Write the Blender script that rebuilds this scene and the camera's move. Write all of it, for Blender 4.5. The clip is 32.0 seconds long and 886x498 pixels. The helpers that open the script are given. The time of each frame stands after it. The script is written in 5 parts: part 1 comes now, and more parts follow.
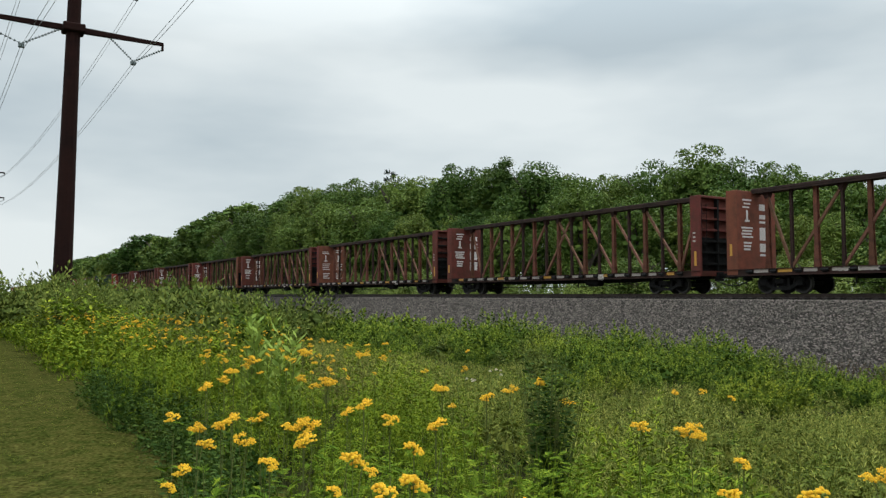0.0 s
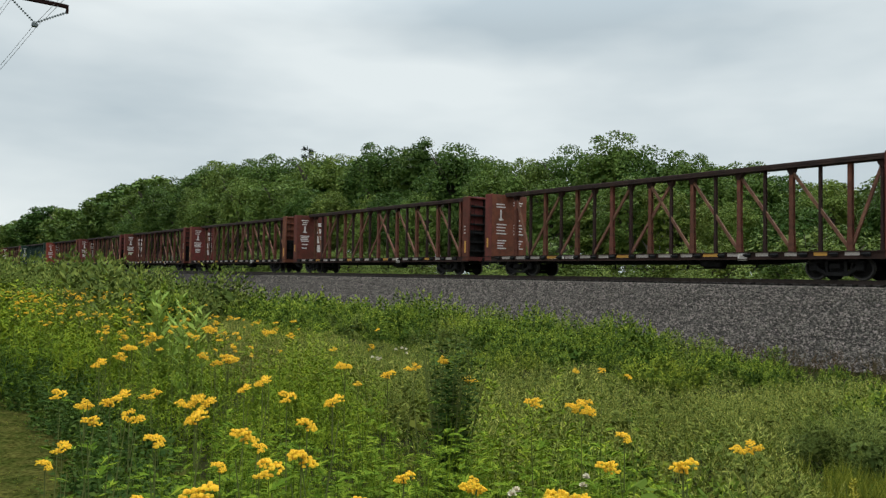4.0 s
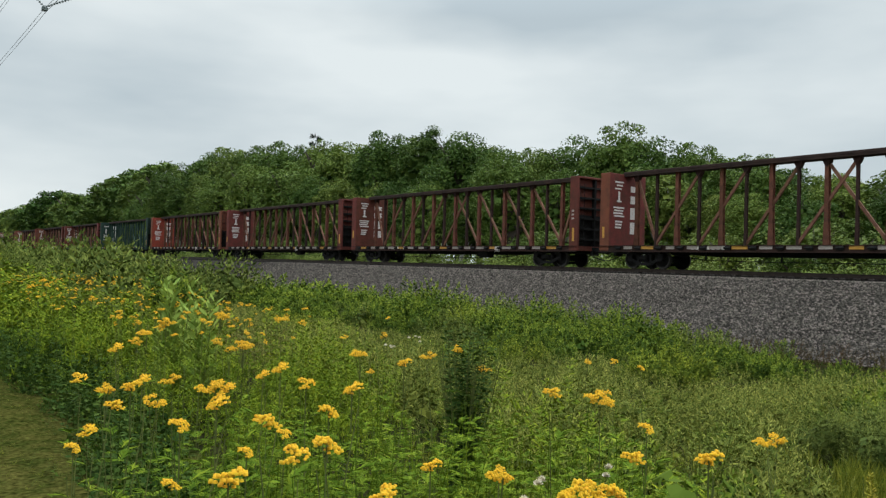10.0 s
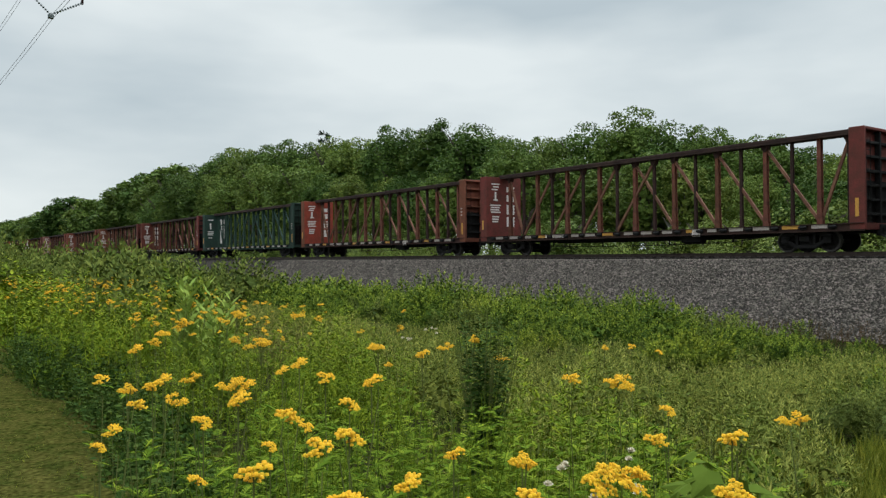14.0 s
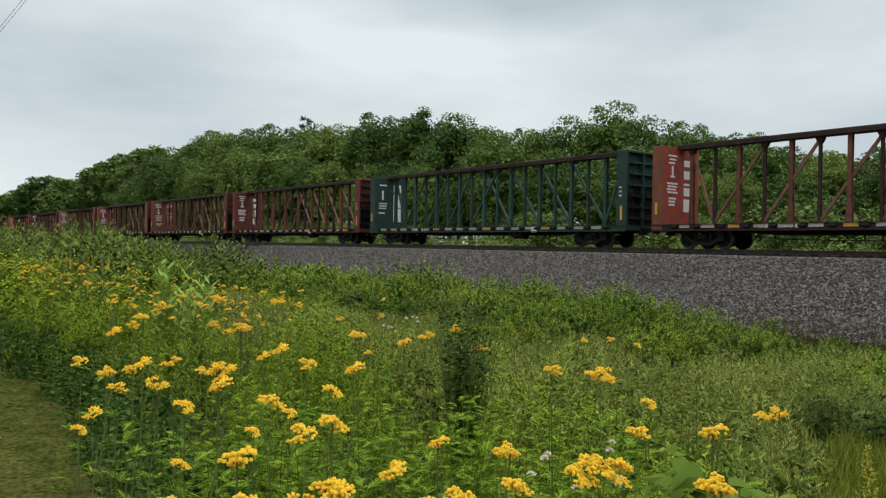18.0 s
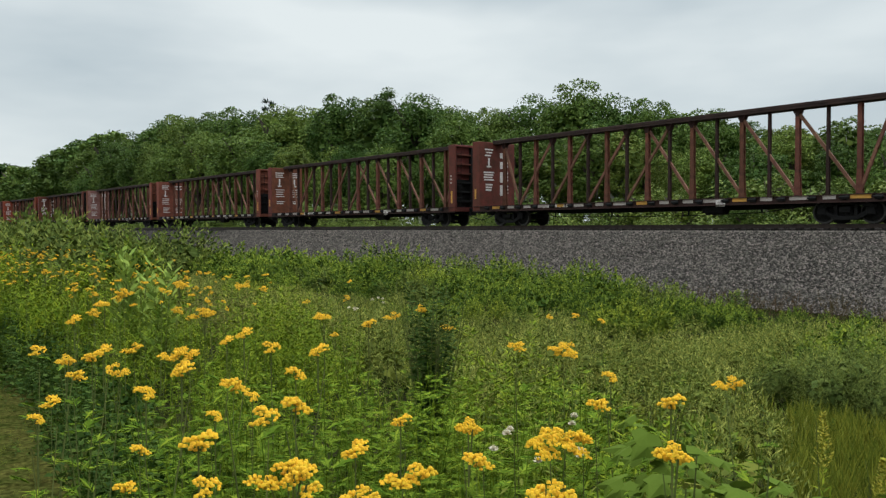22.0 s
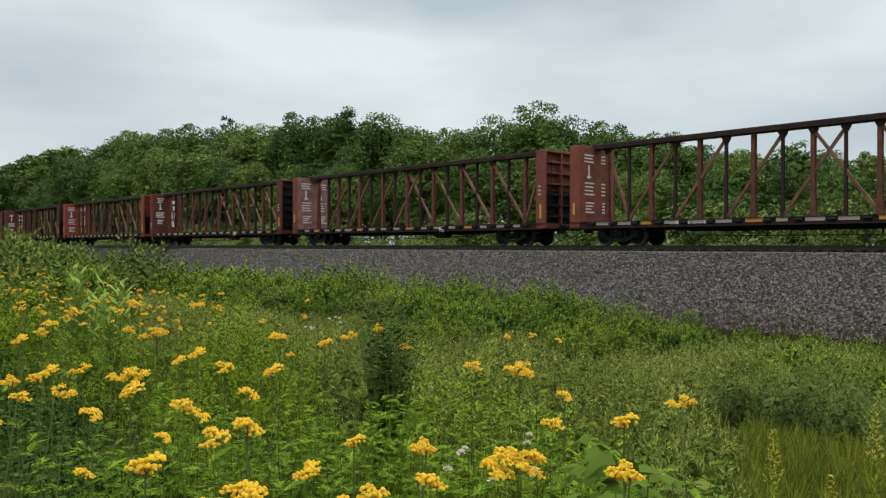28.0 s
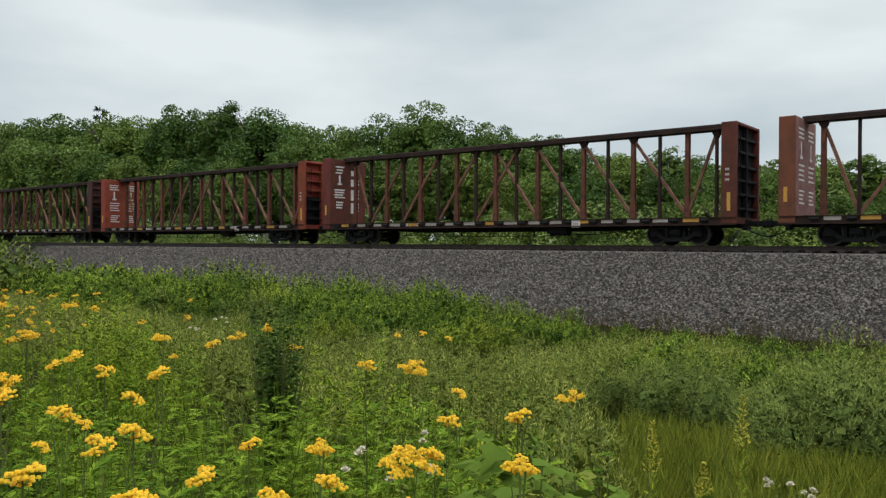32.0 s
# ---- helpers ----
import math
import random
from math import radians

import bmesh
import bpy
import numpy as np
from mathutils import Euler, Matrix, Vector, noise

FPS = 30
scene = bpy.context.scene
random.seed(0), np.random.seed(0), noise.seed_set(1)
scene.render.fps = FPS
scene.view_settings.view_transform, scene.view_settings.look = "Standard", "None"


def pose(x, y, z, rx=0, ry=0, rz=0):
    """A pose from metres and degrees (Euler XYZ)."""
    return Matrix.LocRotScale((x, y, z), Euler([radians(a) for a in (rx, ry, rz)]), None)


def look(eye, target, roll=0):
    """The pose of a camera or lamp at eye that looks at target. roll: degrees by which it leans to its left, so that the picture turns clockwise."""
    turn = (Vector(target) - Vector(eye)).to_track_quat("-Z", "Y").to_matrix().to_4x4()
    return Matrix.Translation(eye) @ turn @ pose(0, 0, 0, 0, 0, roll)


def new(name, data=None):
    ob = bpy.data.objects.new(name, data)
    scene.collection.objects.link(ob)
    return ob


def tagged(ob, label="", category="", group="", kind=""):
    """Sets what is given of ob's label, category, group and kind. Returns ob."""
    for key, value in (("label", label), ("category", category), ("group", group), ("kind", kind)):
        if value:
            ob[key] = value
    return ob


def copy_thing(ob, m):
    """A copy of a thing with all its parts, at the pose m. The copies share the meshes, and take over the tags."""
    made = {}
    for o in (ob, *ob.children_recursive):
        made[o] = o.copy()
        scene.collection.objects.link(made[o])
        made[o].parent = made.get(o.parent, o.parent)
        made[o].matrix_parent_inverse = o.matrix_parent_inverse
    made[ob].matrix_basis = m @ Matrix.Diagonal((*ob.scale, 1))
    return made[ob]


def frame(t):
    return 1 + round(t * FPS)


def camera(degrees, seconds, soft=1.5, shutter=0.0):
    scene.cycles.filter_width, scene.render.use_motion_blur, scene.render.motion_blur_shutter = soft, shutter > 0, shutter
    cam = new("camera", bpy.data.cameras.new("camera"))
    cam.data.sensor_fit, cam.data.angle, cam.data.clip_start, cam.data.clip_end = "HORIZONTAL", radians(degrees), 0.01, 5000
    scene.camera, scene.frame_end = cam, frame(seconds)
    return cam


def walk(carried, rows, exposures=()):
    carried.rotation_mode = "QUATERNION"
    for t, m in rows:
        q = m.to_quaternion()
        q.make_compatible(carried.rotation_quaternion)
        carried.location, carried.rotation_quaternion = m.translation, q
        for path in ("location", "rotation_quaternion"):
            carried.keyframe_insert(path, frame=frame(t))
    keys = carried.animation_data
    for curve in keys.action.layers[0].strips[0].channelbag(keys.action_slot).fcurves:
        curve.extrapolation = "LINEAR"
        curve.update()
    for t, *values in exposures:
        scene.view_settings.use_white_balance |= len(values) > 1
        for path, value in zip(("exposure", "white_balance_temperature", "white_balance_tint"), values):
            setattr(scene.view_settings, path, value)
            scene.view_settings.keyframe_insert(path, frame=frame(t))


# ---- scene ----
cam = camera(58.75, 32.0, soft=1.35)
PATH = [
    (0, pose(-0.009, -0.009, 1.618, 93.31, 0.03, 58.32)),
    (0.5, pose(-0.005, -0.006, 1.610, 92.74, -0.07, 57.44)),
    (1, pose(0.001, 0.002, 1.613, 92.47, -0.20, 56.21)),
    (1.5, pose(0.010, 0.011, 1.617, 92.86, 0.14, 54.83)),
    (2, pose(0.016, 0.017, 1.616, 92.72, -0.24, 53.49)),
    (2.5, pose(0.022, 0.024, 1.614, 92.22, -0.61, 51.89)),
    (3, pose(0.029, 0.032, 1.614, 92.06, -0.56, 51.40)),
    (3.5, pose(0.035, 0.039, 1.609, 91.72, -0.80, 50.65)),
    (4, pose(0.039, 0.043, 1.610, 91.90, -0.86, 52.30)),
    (4.5, pose(0.042, 0.047, 1.602, 91.69, -0.30, 54.15)),
    (6.5, pose(0.014, 0.015, 1.604, 91.08, -1.35, 53.04)),
    (7, pose(0.014, 0.016, 1.605, 91.33, -2.15, 51.56)),
    (7.5, pose(0.022, 0.024, 1.602, 91.93, -2.14, 50.49)),
    (8, pose(0.025, 0.028, 1.600, 91.37, -1.50, 51.86)),
    (8.5, pose(0.025, 0.028, 1.602, 90.78, -1.08, 52.80)),
    (9, pose(0.018, 0.020, 1.599, 90.31, -0.99, 52.97)),
    (9.5, pose(0.004, 0.005, 1.607, 90.43, -1.01, 52.96)),
    (10, pose(-0.000, -0.000, 1.607, 91.10, -1.56, 52.74)),
    (10.5, pose(0.006, 0.006, 1.606, 91.51, -1.03, 53.35)),
    (11, pose(0.010, 0.011, 1.604, 90.95, -0.49, 53.03)),
    (11.5, pose(0.011, 0.013, 1.599, 90.56, -0.36, 52.36)),
    (12, pose(0.008, 0.009, 1.599, 90.31, 0.05, 52.69)),
    (12.5, pose(0.007, 0.008, 1.604, 90.53, 0.54, 52.89)),
    (13, pose(0.007, 0.007, 1.601, 90.36, 1.05, 53.31)),
    (13.5, pose(-0.001, -0.001, 1.606, 90.53, 0.74, 53.29)),
    (14, pose(-0.005, -0.006, 1.598, 90.54, 0.46, 53.67)),
    (14.5, pose(-0.007, -0.008, 1.598, 90.32, 0.10, 53.28)),
    (16.5, pose(-0.011, -0.012, 1.596, 90.01, 0.13, 52.81)),
    (17, pose(-0.015, -0.017, 1.596, 89.59, 0.38, 52.74)),
    (17.5, pose(-0.020, -0.022, 1.599, 89.62, -0.24, 52.51)),
    (18, pose(-0.022, -0.024, 1.597, 89.77, -0.94, 52.16)),
    (18.5, pose(-0.022, -0.024, 1.600, 89.30, -0.76, 51.29)),
    (19, pose(-0.025, -0.028, 1.605, 89.63, -0.46, 51.52)),
    (19.5, pose(-0.030, -0.033, 1.598, 89.46, -0.27, 52.78)),
    (20, pose(-0.030, -0.033, 1.593, 89.49, -0.53, 52.55)),
    (20.5, pose(-0.024, -0.027, 1.592, 89.32, -0.66, 51.97)),
    (21, pose(-0.018, -0.020, 1.594, 88.88, -0.35, 51.59)),
    (21.5, pose(-0.012, -0.014, 1.591, 88.52, 0.11, 50.97)),
    (22, pose(-0.007, -0.008, 1.591, 88.40, 0.23, 49.77)),
    (22.5, pose(-0.001, -0.001, 1.589, 87.89, 0.38, 48.67)),
    (23, pose(0.003, 0.003, 1.591, 87.98, -0.12, 47.09)),
    (23.5, pose(0.002, 0.002, 1.593, 87.92, -0.41, 46.27)),
    (24, pose(-0.004, -0.004, 1.597, 88.32, -0.61, 46.15)),
    (24.5, pose(-0.007, -0.008, 1.600, 89.02, -0.41, 45.76)),
    (26.5, pose(-0.002, -0.002, 1.595, 89.18, -0.30, 45.51)),
    (27, pose(-0.001, -0.002, 1.592, 89.46, -0.11, 46.06)),
    (27.5, pose(-0.003, -0.003, 1.586, 89.34, -0.27, 46.36)),
    (28, pose(0.001, 0.001, 1.590, 89.81, -0.10, 46.85)),
    (28.5, pose(-0.001, -0.001, 1.593, 89.61, 0.06, 45.82)),
    (29, pose(-0.004, -0.005, 1.594, 89.54, 0.07, 44.41)),
    (29.5, pose(-0.008, -0.009, 1.593, 89.43, -0.34, 43.07)),
    (30, pose(-0.016, -0.018, 1.599, 89.55, -0.26, 41.98)),
    (30.5, pose(-0.016, -0.018, 1.594, 89.45, 0.19, 41.86)),
    (31, pose(-0.014, -0.015, 1.594, 89.63, -0.18, 40.84)),
    (31.5, pose(-0.011, -0.013, 1.591, 89.91, -0.15, 39.46)),
    (32, pose(-0.019, -0.021, 1.591, 89.75, -0.35, 38.64)),
]
walk(cam, PATH)

# ---- light: overcast sky, soft sun behind the clouds ----
SUN_EL, SUN_AZ = radians(64), radians(-38)
world = bpy.data.worlds.new("overcast_sky")
scene.world = world
world.use_nodes = True
wn, wl = world.node_tree.nodes, world.node_tree.links
wn.clear()
w_out = wn.new("ShaderNodeOutputWorld")
w_bg = wn.new("ShaderNodeBackground")
w_sky = wn.new("ShaderNodeTexSky")
w_sky.sky_type = "NISHITA"
w_sky.sun_disc = False
w_sky.sun_elevation = SUN_EL
w_sky.sun_rotation = SUN_AZ
w_dim = wn.new("ShaderNodeVectorMath")
w_dim.operation = "SCALE"
w_dim.inputs["Scale"].default_value = 0.08
w_co = wn.new("ShaderNodeTexCoord")
w_map = wn.new("ShaderNodeMapping")
w_map.inputs["Scale"].default_value = (1.0, 1.0, 3.4)
w_map.inputs["Location"].default_value = (0.35, 1.9, 0.2)
w_n1 = wn.new("ShaderNodeTexNoise")
w_n1.inputs["Scale"].default_value = 1.5
w_n1.inputs["Detail"].default_value = 5
w_n1.inputs["Roughness"].default_value = 0.5
w_ramp = wn.new("ShaderNodeValToRGB")
w_ramp.color_ramp.elements[0].position = 0.36
w_ramp.color_ramp.elements[0].color = (0.50, 0.585, 0.63, 1)
w_ramp.color_ramp.elements[1].position = 0.62
w_ramp.color_ramp.elements[1].color = (0.80, 0.865, 0.875, 1)
w_sep = wn.new("ShaderNodeSeparateXYZ")
w_lift = wn.new("ShaderNodeMapRange")  # an overcast sky is about twice as bright overhead as low down
w_lift.inputs["From Min"].default_value, w_lift.inputs["From Max"].default_value = 0.30, 0.95
w_lift.inputs["To Min"].default_value, w_lift.inputs["To Max"].default_value = 1.0, 3.3
w_over = wn.new("ShaderNodeVectorMath")
w_over.operation = "SCALE"
w_mix = wn.new("ShaderNodeMixRGB")
w_mix.inputs["Fac"].default_value = 0.94
for a, b in ((w_co.outputs["Generated"], w_map.inputs["Vector"]), (w_map.outputs[0], w_n1.inputs["Vector"]),
             (w_n1.outputs["Fac"], w_ramp.inputs["Fac"]), (w_sky.outputs[0], w_dim.inputs[0]),
             (w_dim.outputs[0], w_mix.inputs["Color1"]), (w_ramp.outputs[0], w_mix.inputs["Color2"]),
             (w_co.outputs["Generated"], w_sep.inputs[0]), (w_sep.outputs["Z"], w_lift.inputs["Value"]),
             (w_mix.outputs[0], w_over.inputs[0]), (w_lift.outputs[0], w_over.inputs["Scale"]), (w_over.outputs[0], w_bg.inputs["Color"]), (w_bg.outputs[0], w_out.inputs["Surface"])):
    wl.new(a, b)
w_bg.inputs["Strength"].default_value = 1.0
sun_data = bpy.data.lights.new("sun", "SUN")
sun_data.energy, sun_data.angle, sun_data.color = 1.5, radians(14), (1.0, 0.97, 0.92)
sun = new("sun", sun_data)
sun.matrix_world = look((math.sin(SUN_AZ) * 50, math.cos(SUN_AZ) * 50, 50 * math.tan(SUN_EL)), (0, 0, 0))
scene.view_settings.exposure = 0.0


# ---- materials ----
def material(name, color, rough=0.8, metal=0.0, scale=6.0, amount=0.25, color2=None, bump=0.0, bump_scale=40.0,
             per_object=0.0, per_leaf=0.0, see_through=0.0, spec=0.3, fine=0.0):
    """A surface with two scales of variation; color2 is what the larger patches turn to."""
    mat = bpy.data.materials.new(name)
    mat.use_nodes = True
    n, l = mat.node_tree.nodes, mat.node_tree.links
    b = n["Principled BSDF"]
    b.inputs["Roughness"].default_value = rough
    b.inputs["Metallic"].default_value = metal
    b.inputs["Specular IOR Level"].default_value = spec
    co = n.new("ShaderNodeTexCoord")
    tex = n.new("ShaderNodeTexNoise")
    tex.inputs["Scale"].default_value = scale
    tex.inputs["Detail"].default_value = 6
    tex.inputs["Roughness"].default_value = 0.65
    l.new(co.outputs["Object"], tex.inputs["Vector"])
    ramp = n.new("ShaderNodeValToRGB")
    ramp.color_ramp.elements[0].position, ramp.color_ramp.elements[1].position = 0.38, 0.66
    c2 = color2 or tuple(c * (1 - amount * 1.4) for c in color)
    ramp.color_ramp.elements[0].color = (*color, 1)
    ramp.color_ramp.elements[1].color = (*c2, 1)
    l.new(tex.outputs["Fac"], ramp.inputs["Fac"])
    last = ramp.outputs["Color"]
    if fine:
        grain = n.new("ShaderNodeTexNoise")
        grain.inputs["Scale"].default_value = bump_scale
        grain.inputs["Detail"].default_value = 3
        l.new(co.outputs["Object"], grain.inputs["Vector"])
        rng = n.new("ShaderNodeMapRange")
        rng.inputs["From Min"].default_value, rng.inputs["From Max"].default_value = 0.3, 0.7
        rng.inputs["To Min"].default_value, rng.inputs["To Max"].default_value = 1 - fine, 1 + fine
        l.new(grain.outputs["Fac"], rng.inputs["Value"])
        sc = n.new("ShaderNodeVectorMath")
        sc.operation = "SCALE"
        l.new(last, sc.inputs[0])
        l.new(rng.outputs[0], sc.inputs["Scale"])
        last = sc.outputs[0]
    for kind, amt in (("obj", per_object), ("leaf", per_leaf)):
        if not amt:
            continue
        src = n.new("ShaderNodeObjectInfo" if kind == "obj" else "ShaderNodeNewGeometry")
        value = src.outputs["Random"] if kind == "obj" else src.outputs["Random Per Island"]
        rng = n.new("ShaderNodeMapRange")
        rng.inputs["To Min"].default_value, rng.inputs["To Max"].default_value = 1 - amt, 1 + amt
        l.new(value, rng.inputs["Value"])
        hsv = n.new("ShaderNodeHueSaturation")
        l.new(rng.outputs[0], hsv.inputs["Value"])
        hue = n.new("ShaderNodeMapRange")
        hue.inputs["To Min"].default_value, hue.inputs["To Max"].default_value = 0.5 + 0.06 * amt, 0.5 - 0.06 * amt
        l.new(value, hue.inputs["Value"])
        l.new(hue.outputs[0], hsv.inputs["Hue"])
        l.new(last, hsv.inputs["Color"])
        last = hsv.outputs["Color"]
    l.new(last, b.inputs["Base Color"])
    if bump:
        bt = n.new("ShaderNodeTexNoise")
        bt.inputs["Scale"].default_value = bump_scale
        bt.inputs["Detail"].default_value = 4
        l.new(co.outputs["Object"], bt.inputs["Vector"])
        bp = n.new("ShaderNodeBump")
        bp.inputs["Strength"].default_value = bump
        bp.inputs["Distance"].default_value = 0.02
        l.new(bt.outputs["Fac"], bp.inputs["Height"])
        l.new(bp.outputs[0], b.inputs["Normal"])
    if see_through:
        tr = n.new("ShaderNodeBsdfTranslucent")
        l.new(last, tr.inputs["Color"])
        mx = n.new("ShaderNodeMixShader")
        mx.inputs["Fac"].default_value = see_through
        l.new(b.outputs[0], mx.inputs[1])
        l.new(tr.outputs[0], mx.inputs[2])
        l.new(mx.outputs[0], n["Material Output"].inputs["Surface"])
    return mat


# ---- mesh helpers ----
def part(name, bm, mat, parent=None, label="", m=None):
    """Links a bmesh (or a mesh that is ready) as one object under its thing."""
    if isinstance(bm, bpy.types.Mesh):
        me = bm
    else:
        me = bpy.data.meshes.new(name)
        bm.to_mesh(me)
        bm.free()
    if mat and not me.materials:
        me.materials.append(mat)
    ob = new(name, me)
    if parent:
        ob.parent = parent
    if m is not None:
        ob.matrix_basis = m
    if label:
        tagged(ob, label)
    return ob


def box(bm, x0, x1, y0, y1, z0, z1, bevel=0.0):
    m = Matrix.Translation(((x0 + x1) / 2, (y0 + y1) / 2, (z0 + z1) / 2)) @ Matrix.Diagonal((x1 - x0, y1 - y0, z1 - z0, 1))
    made = bmesh.ops.create_cube(bm, size=1, matrix=m)
    if bevel:
        edges = list({e for v in made["verts"] for e in v.link_edges})
        bmesh.ops.bevel(bm, geom=edges, offset=bevel, segments=1, affect="EDGES")
    return bm


def tube(bm, a, b, r0, r1=None, sides=8):
    """A round bar from a to b."""
    a, b = Vector(a), Vector(b)
    way = b - a
    turn = way.to_track_quat("Z", "Y").to_matrix().to_4x4()
    bmesh.ops.create_cone(bm, cap_ends=True, segments=sides, radius1=r0, radius2=r0 if r1 is None else r1, depth=way.length,
                          matrix=Matrix.Translation((a + b) / 2) @ turn)
    return bm


def pipe(bm, pts, r, sides=6):
    """A round bar of one skin through several points."""
    rings = []
    for i, p in enumerate(pts):
        way = Vector(pts[min(i + 1, len(pts) - 1)]) - Vector(pts[max(i - 1, 0)])
        turn = way.to_track_quat("Z", "Y").to_matrix()
        rings.append([bm.verts.new(Vector(p) + turn @ Vector((r * math.cos(6.2832 * k / sides), r * math.sin(6.2832 * k / sides), 0))) for k in range(sides)])
    for a, b in zip(rings, rings[1:]):
        for k in range(sides):
            bm.faces.new((a[k], a[(k + 1) % sides], b[(k + 1) % sides], b[k]))
    bm.faces.new(rings[0][::-1])
    bm.faces.new(rings[-1])
    return bm


def bar(bm, a, b, wide, thick):
    """A flat bar from a to b in an upright plane along x: wide in the plane, thick across it."""
    a, b = Vector(a), Vector(b)
    way = (b - a).normalized()
    side = Vector((-way.z, 0, way.x)) * wide / 2
    deep = Vector((0, thick / 2, 0))
    vs = [bm.verts.new(p + s * side + d * deep) for p in (a, b) for s in (-1, 1) for d in (-1, 1)]
    for f in ((0, 1, 3, 2), (4, 6, 7, 5), (0, 4, 5, 1), (2, 3, 7, 6), (0, 2, 6, 4), (1, 5, 7, 3)):
        bm.faces.new([vs[i] for i in f])
    bmesh.ops.recalc_face_normals(bm, faces=bm.faces)
    return bm


def polys(name, quads, mats, index=None):
    """One mesh out of an array of loose polygons, of shape (count, corners, 3)."""
    quads = np.asarray(quads, dtype=np.float32)
    n, k = quads.shape[:2]
    me = bpy.data.meshes.new(name)
    me.vertices.add(n * k)
    me.vertices.foreach_set("co", quads.ravel())
    me.loops.add(n * k)
    me.loops.foreach_set("vertex_index", np.arange(n * k, dtype=np.int32))
    me.polygons.add(n)
    me.polygons.foreach_set("loop_start", np.arange(0, n * k, k, dtype=np.int32))
    for mat in mats:
        me.materials.append(mat)
    if index is not None:
        me.polygons.foreach_set("material_index", np.asarray(index, dtype=np.int32))
    me.update(calc_edges=True)
    return me


def grow(template, places, turns, sizes, rng, lean=0.12, squash=None):
    """Copies an array of polygons to places, each turned, leaning and scaled, as one array."""
    n = len(places)
    c, s = np.cos(turns), np.sin(turns)
    lx, ly = rng.normal(0, lean, n), rng.normal(0, lean, n)
    t = template[None] * np.asarray(sizes)[:, None, None, None]
    x = t[..., 0] * c[:, None, None] - t[..., 1] * s[:, None, None]
    y = t[..., 0] * s[:, None, None] + t[..., 1] * c[:, None, None]
    z = t[..., 2]
    x = x + z * lx[:, None, None]
    y = y + z * ly[:, None, None]
    p = np.asarray(places)
    out = np.stack([x + p[:, 0, None, None], y + p[:, 1, None, None], z + p[:, 2, None, None]], -1)
    return out.reshape(-1, template.shape[1], 3)


def leaves(base, way, length, wide, rng, droop=0.3, face=None):
    """Rhombic leaves from base points along ways, a little bent down at the tip; face: which way their upper sides look."""
    base, way = np.asarray(base, float), np.asarray(way, float)
    way = way / (np.linalg.norm(way, axis=1, keepdims=True) + 1e-9)
    length, wide = np.broadcast_to(length, len(base))[:, None], np.broadcast_to(wide, len(base))[:, None]
    up = (np.array([0, 0, 1.0]) if face is None else face) + rng.normal(0, 0.35, (len(base), 3))
    side = np.cross(way, up)
    side /= np.linalg.norm(side, axis=1, keepdims=True) + 1e-9
    tip = base + way * length - np.array([0, 0, 1.0]) * length * droop
    mid = base + way * length * 0.45 - np.array([0, 0, 1.0]) * length * droop * 0.2
    return np.stack([base, mid + side * wide / 2, tip, mid - side * wide / 2], 1)


GROUND_Y = (-400.0, -8.0, 1.2, 3.0, 9.0, 14.0, 22.8, 28.3, 36.2, 39.5, 60.0, 400.0)
GROUND_Z = (-0.3, -0.1, 0.0, -0.05, -0.6, -0.85, -1.0, 1.28, 1.28, 0.0, 0.2, 0.6)


def ground_z(x, y):
    return np.interp(y, GROUND_Y, GROUND_Z)


RAIL_Z, TRACK_Y = 1.65, 31.82

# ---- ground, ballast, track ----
# soil coloured near-black to hold the shade in gaps between the weeds
grass_soil = material("meadow_soil_with_shade", (0.016, 0.016, 0.007), rough=0.95, spec=0.0, scale=0.5, color2=(0.026, 0.028, 0.010), bump=0.5, bump_scale=14, fine=0.4)
lawn_mat = material("mown_grass", (0.030, 0.038, 0.008), rough=0.95, spec=0.0, scale=5, color2=(0.066, 0.062, 0.016), bump=1.0, bump_scale=26, fine=0.6)
# bed far darker than its stones: the shade in their gaps is in its colour
ballast_mat = material("ballast_with_gap_shade", (0.030, 0.027, 0.025), rough=0.95, spec=0.0, scale=0.6, color2=(0.042, 0.038, 0.034), bump=1.0, bump_scale=16, fine=0.8)
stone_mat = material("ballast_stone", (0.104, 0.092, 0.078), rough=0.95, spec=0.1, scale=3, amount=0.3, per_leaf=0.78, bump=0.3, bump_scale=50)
rail_mat = material("rusty_rail", (0.05, 0.035, 0.028), rough=0.6, scale=4, amount=0.3, metal=0.3)
tie_mat = material("creosoted_timber", (0.06, 0.05, 0.045), rough=0.9, scale=5, amount=0.4, per_object=0.25, bump=0.4)


def ground_sheet():
    xs = np.concatenate([[-2500, -1200, -600, -300], np.arange(-160, 41, 4.0), [60, 120, 300, 800, 2500]])
    ys = np.concatenate([[-2500, -800, -200, -60, -20, -8, -3], np.arange(0.0, 16, 0.8), np.arange(16, 23, 1.2), [22.8, 28.3, 36.2, 39.5, 45, 60, 90, 150, 400, 1200, 2500]])
    bm = bmesh.new()
    grid = []
    for y in ys:
        row = []
        for x in xs:
            z = float(ground_z(x, y))
            if -20 < y < 22 and abs(x) < 200:
                z += 0.06 * noise.noise(Vector((x * 0.4, y * 0.4, 0)))
            row.append(bm.verts.new((x, y, z)))
        grid.append(row)
    for j in range(len(ys) - 1):
        for i in range(len(xs) - 1):
            bm.faces.new((grid[j][i], grid[j][i + 1], grid[j + 1][i + 1], grid[j + 1][i]))
    for f in bm.faces:
        f.smooth = True
    return tagged(part("ground", bm, grass_soil), "meadow ground beside a railway, near-black as shade under weeds", "ground", kind="structure")


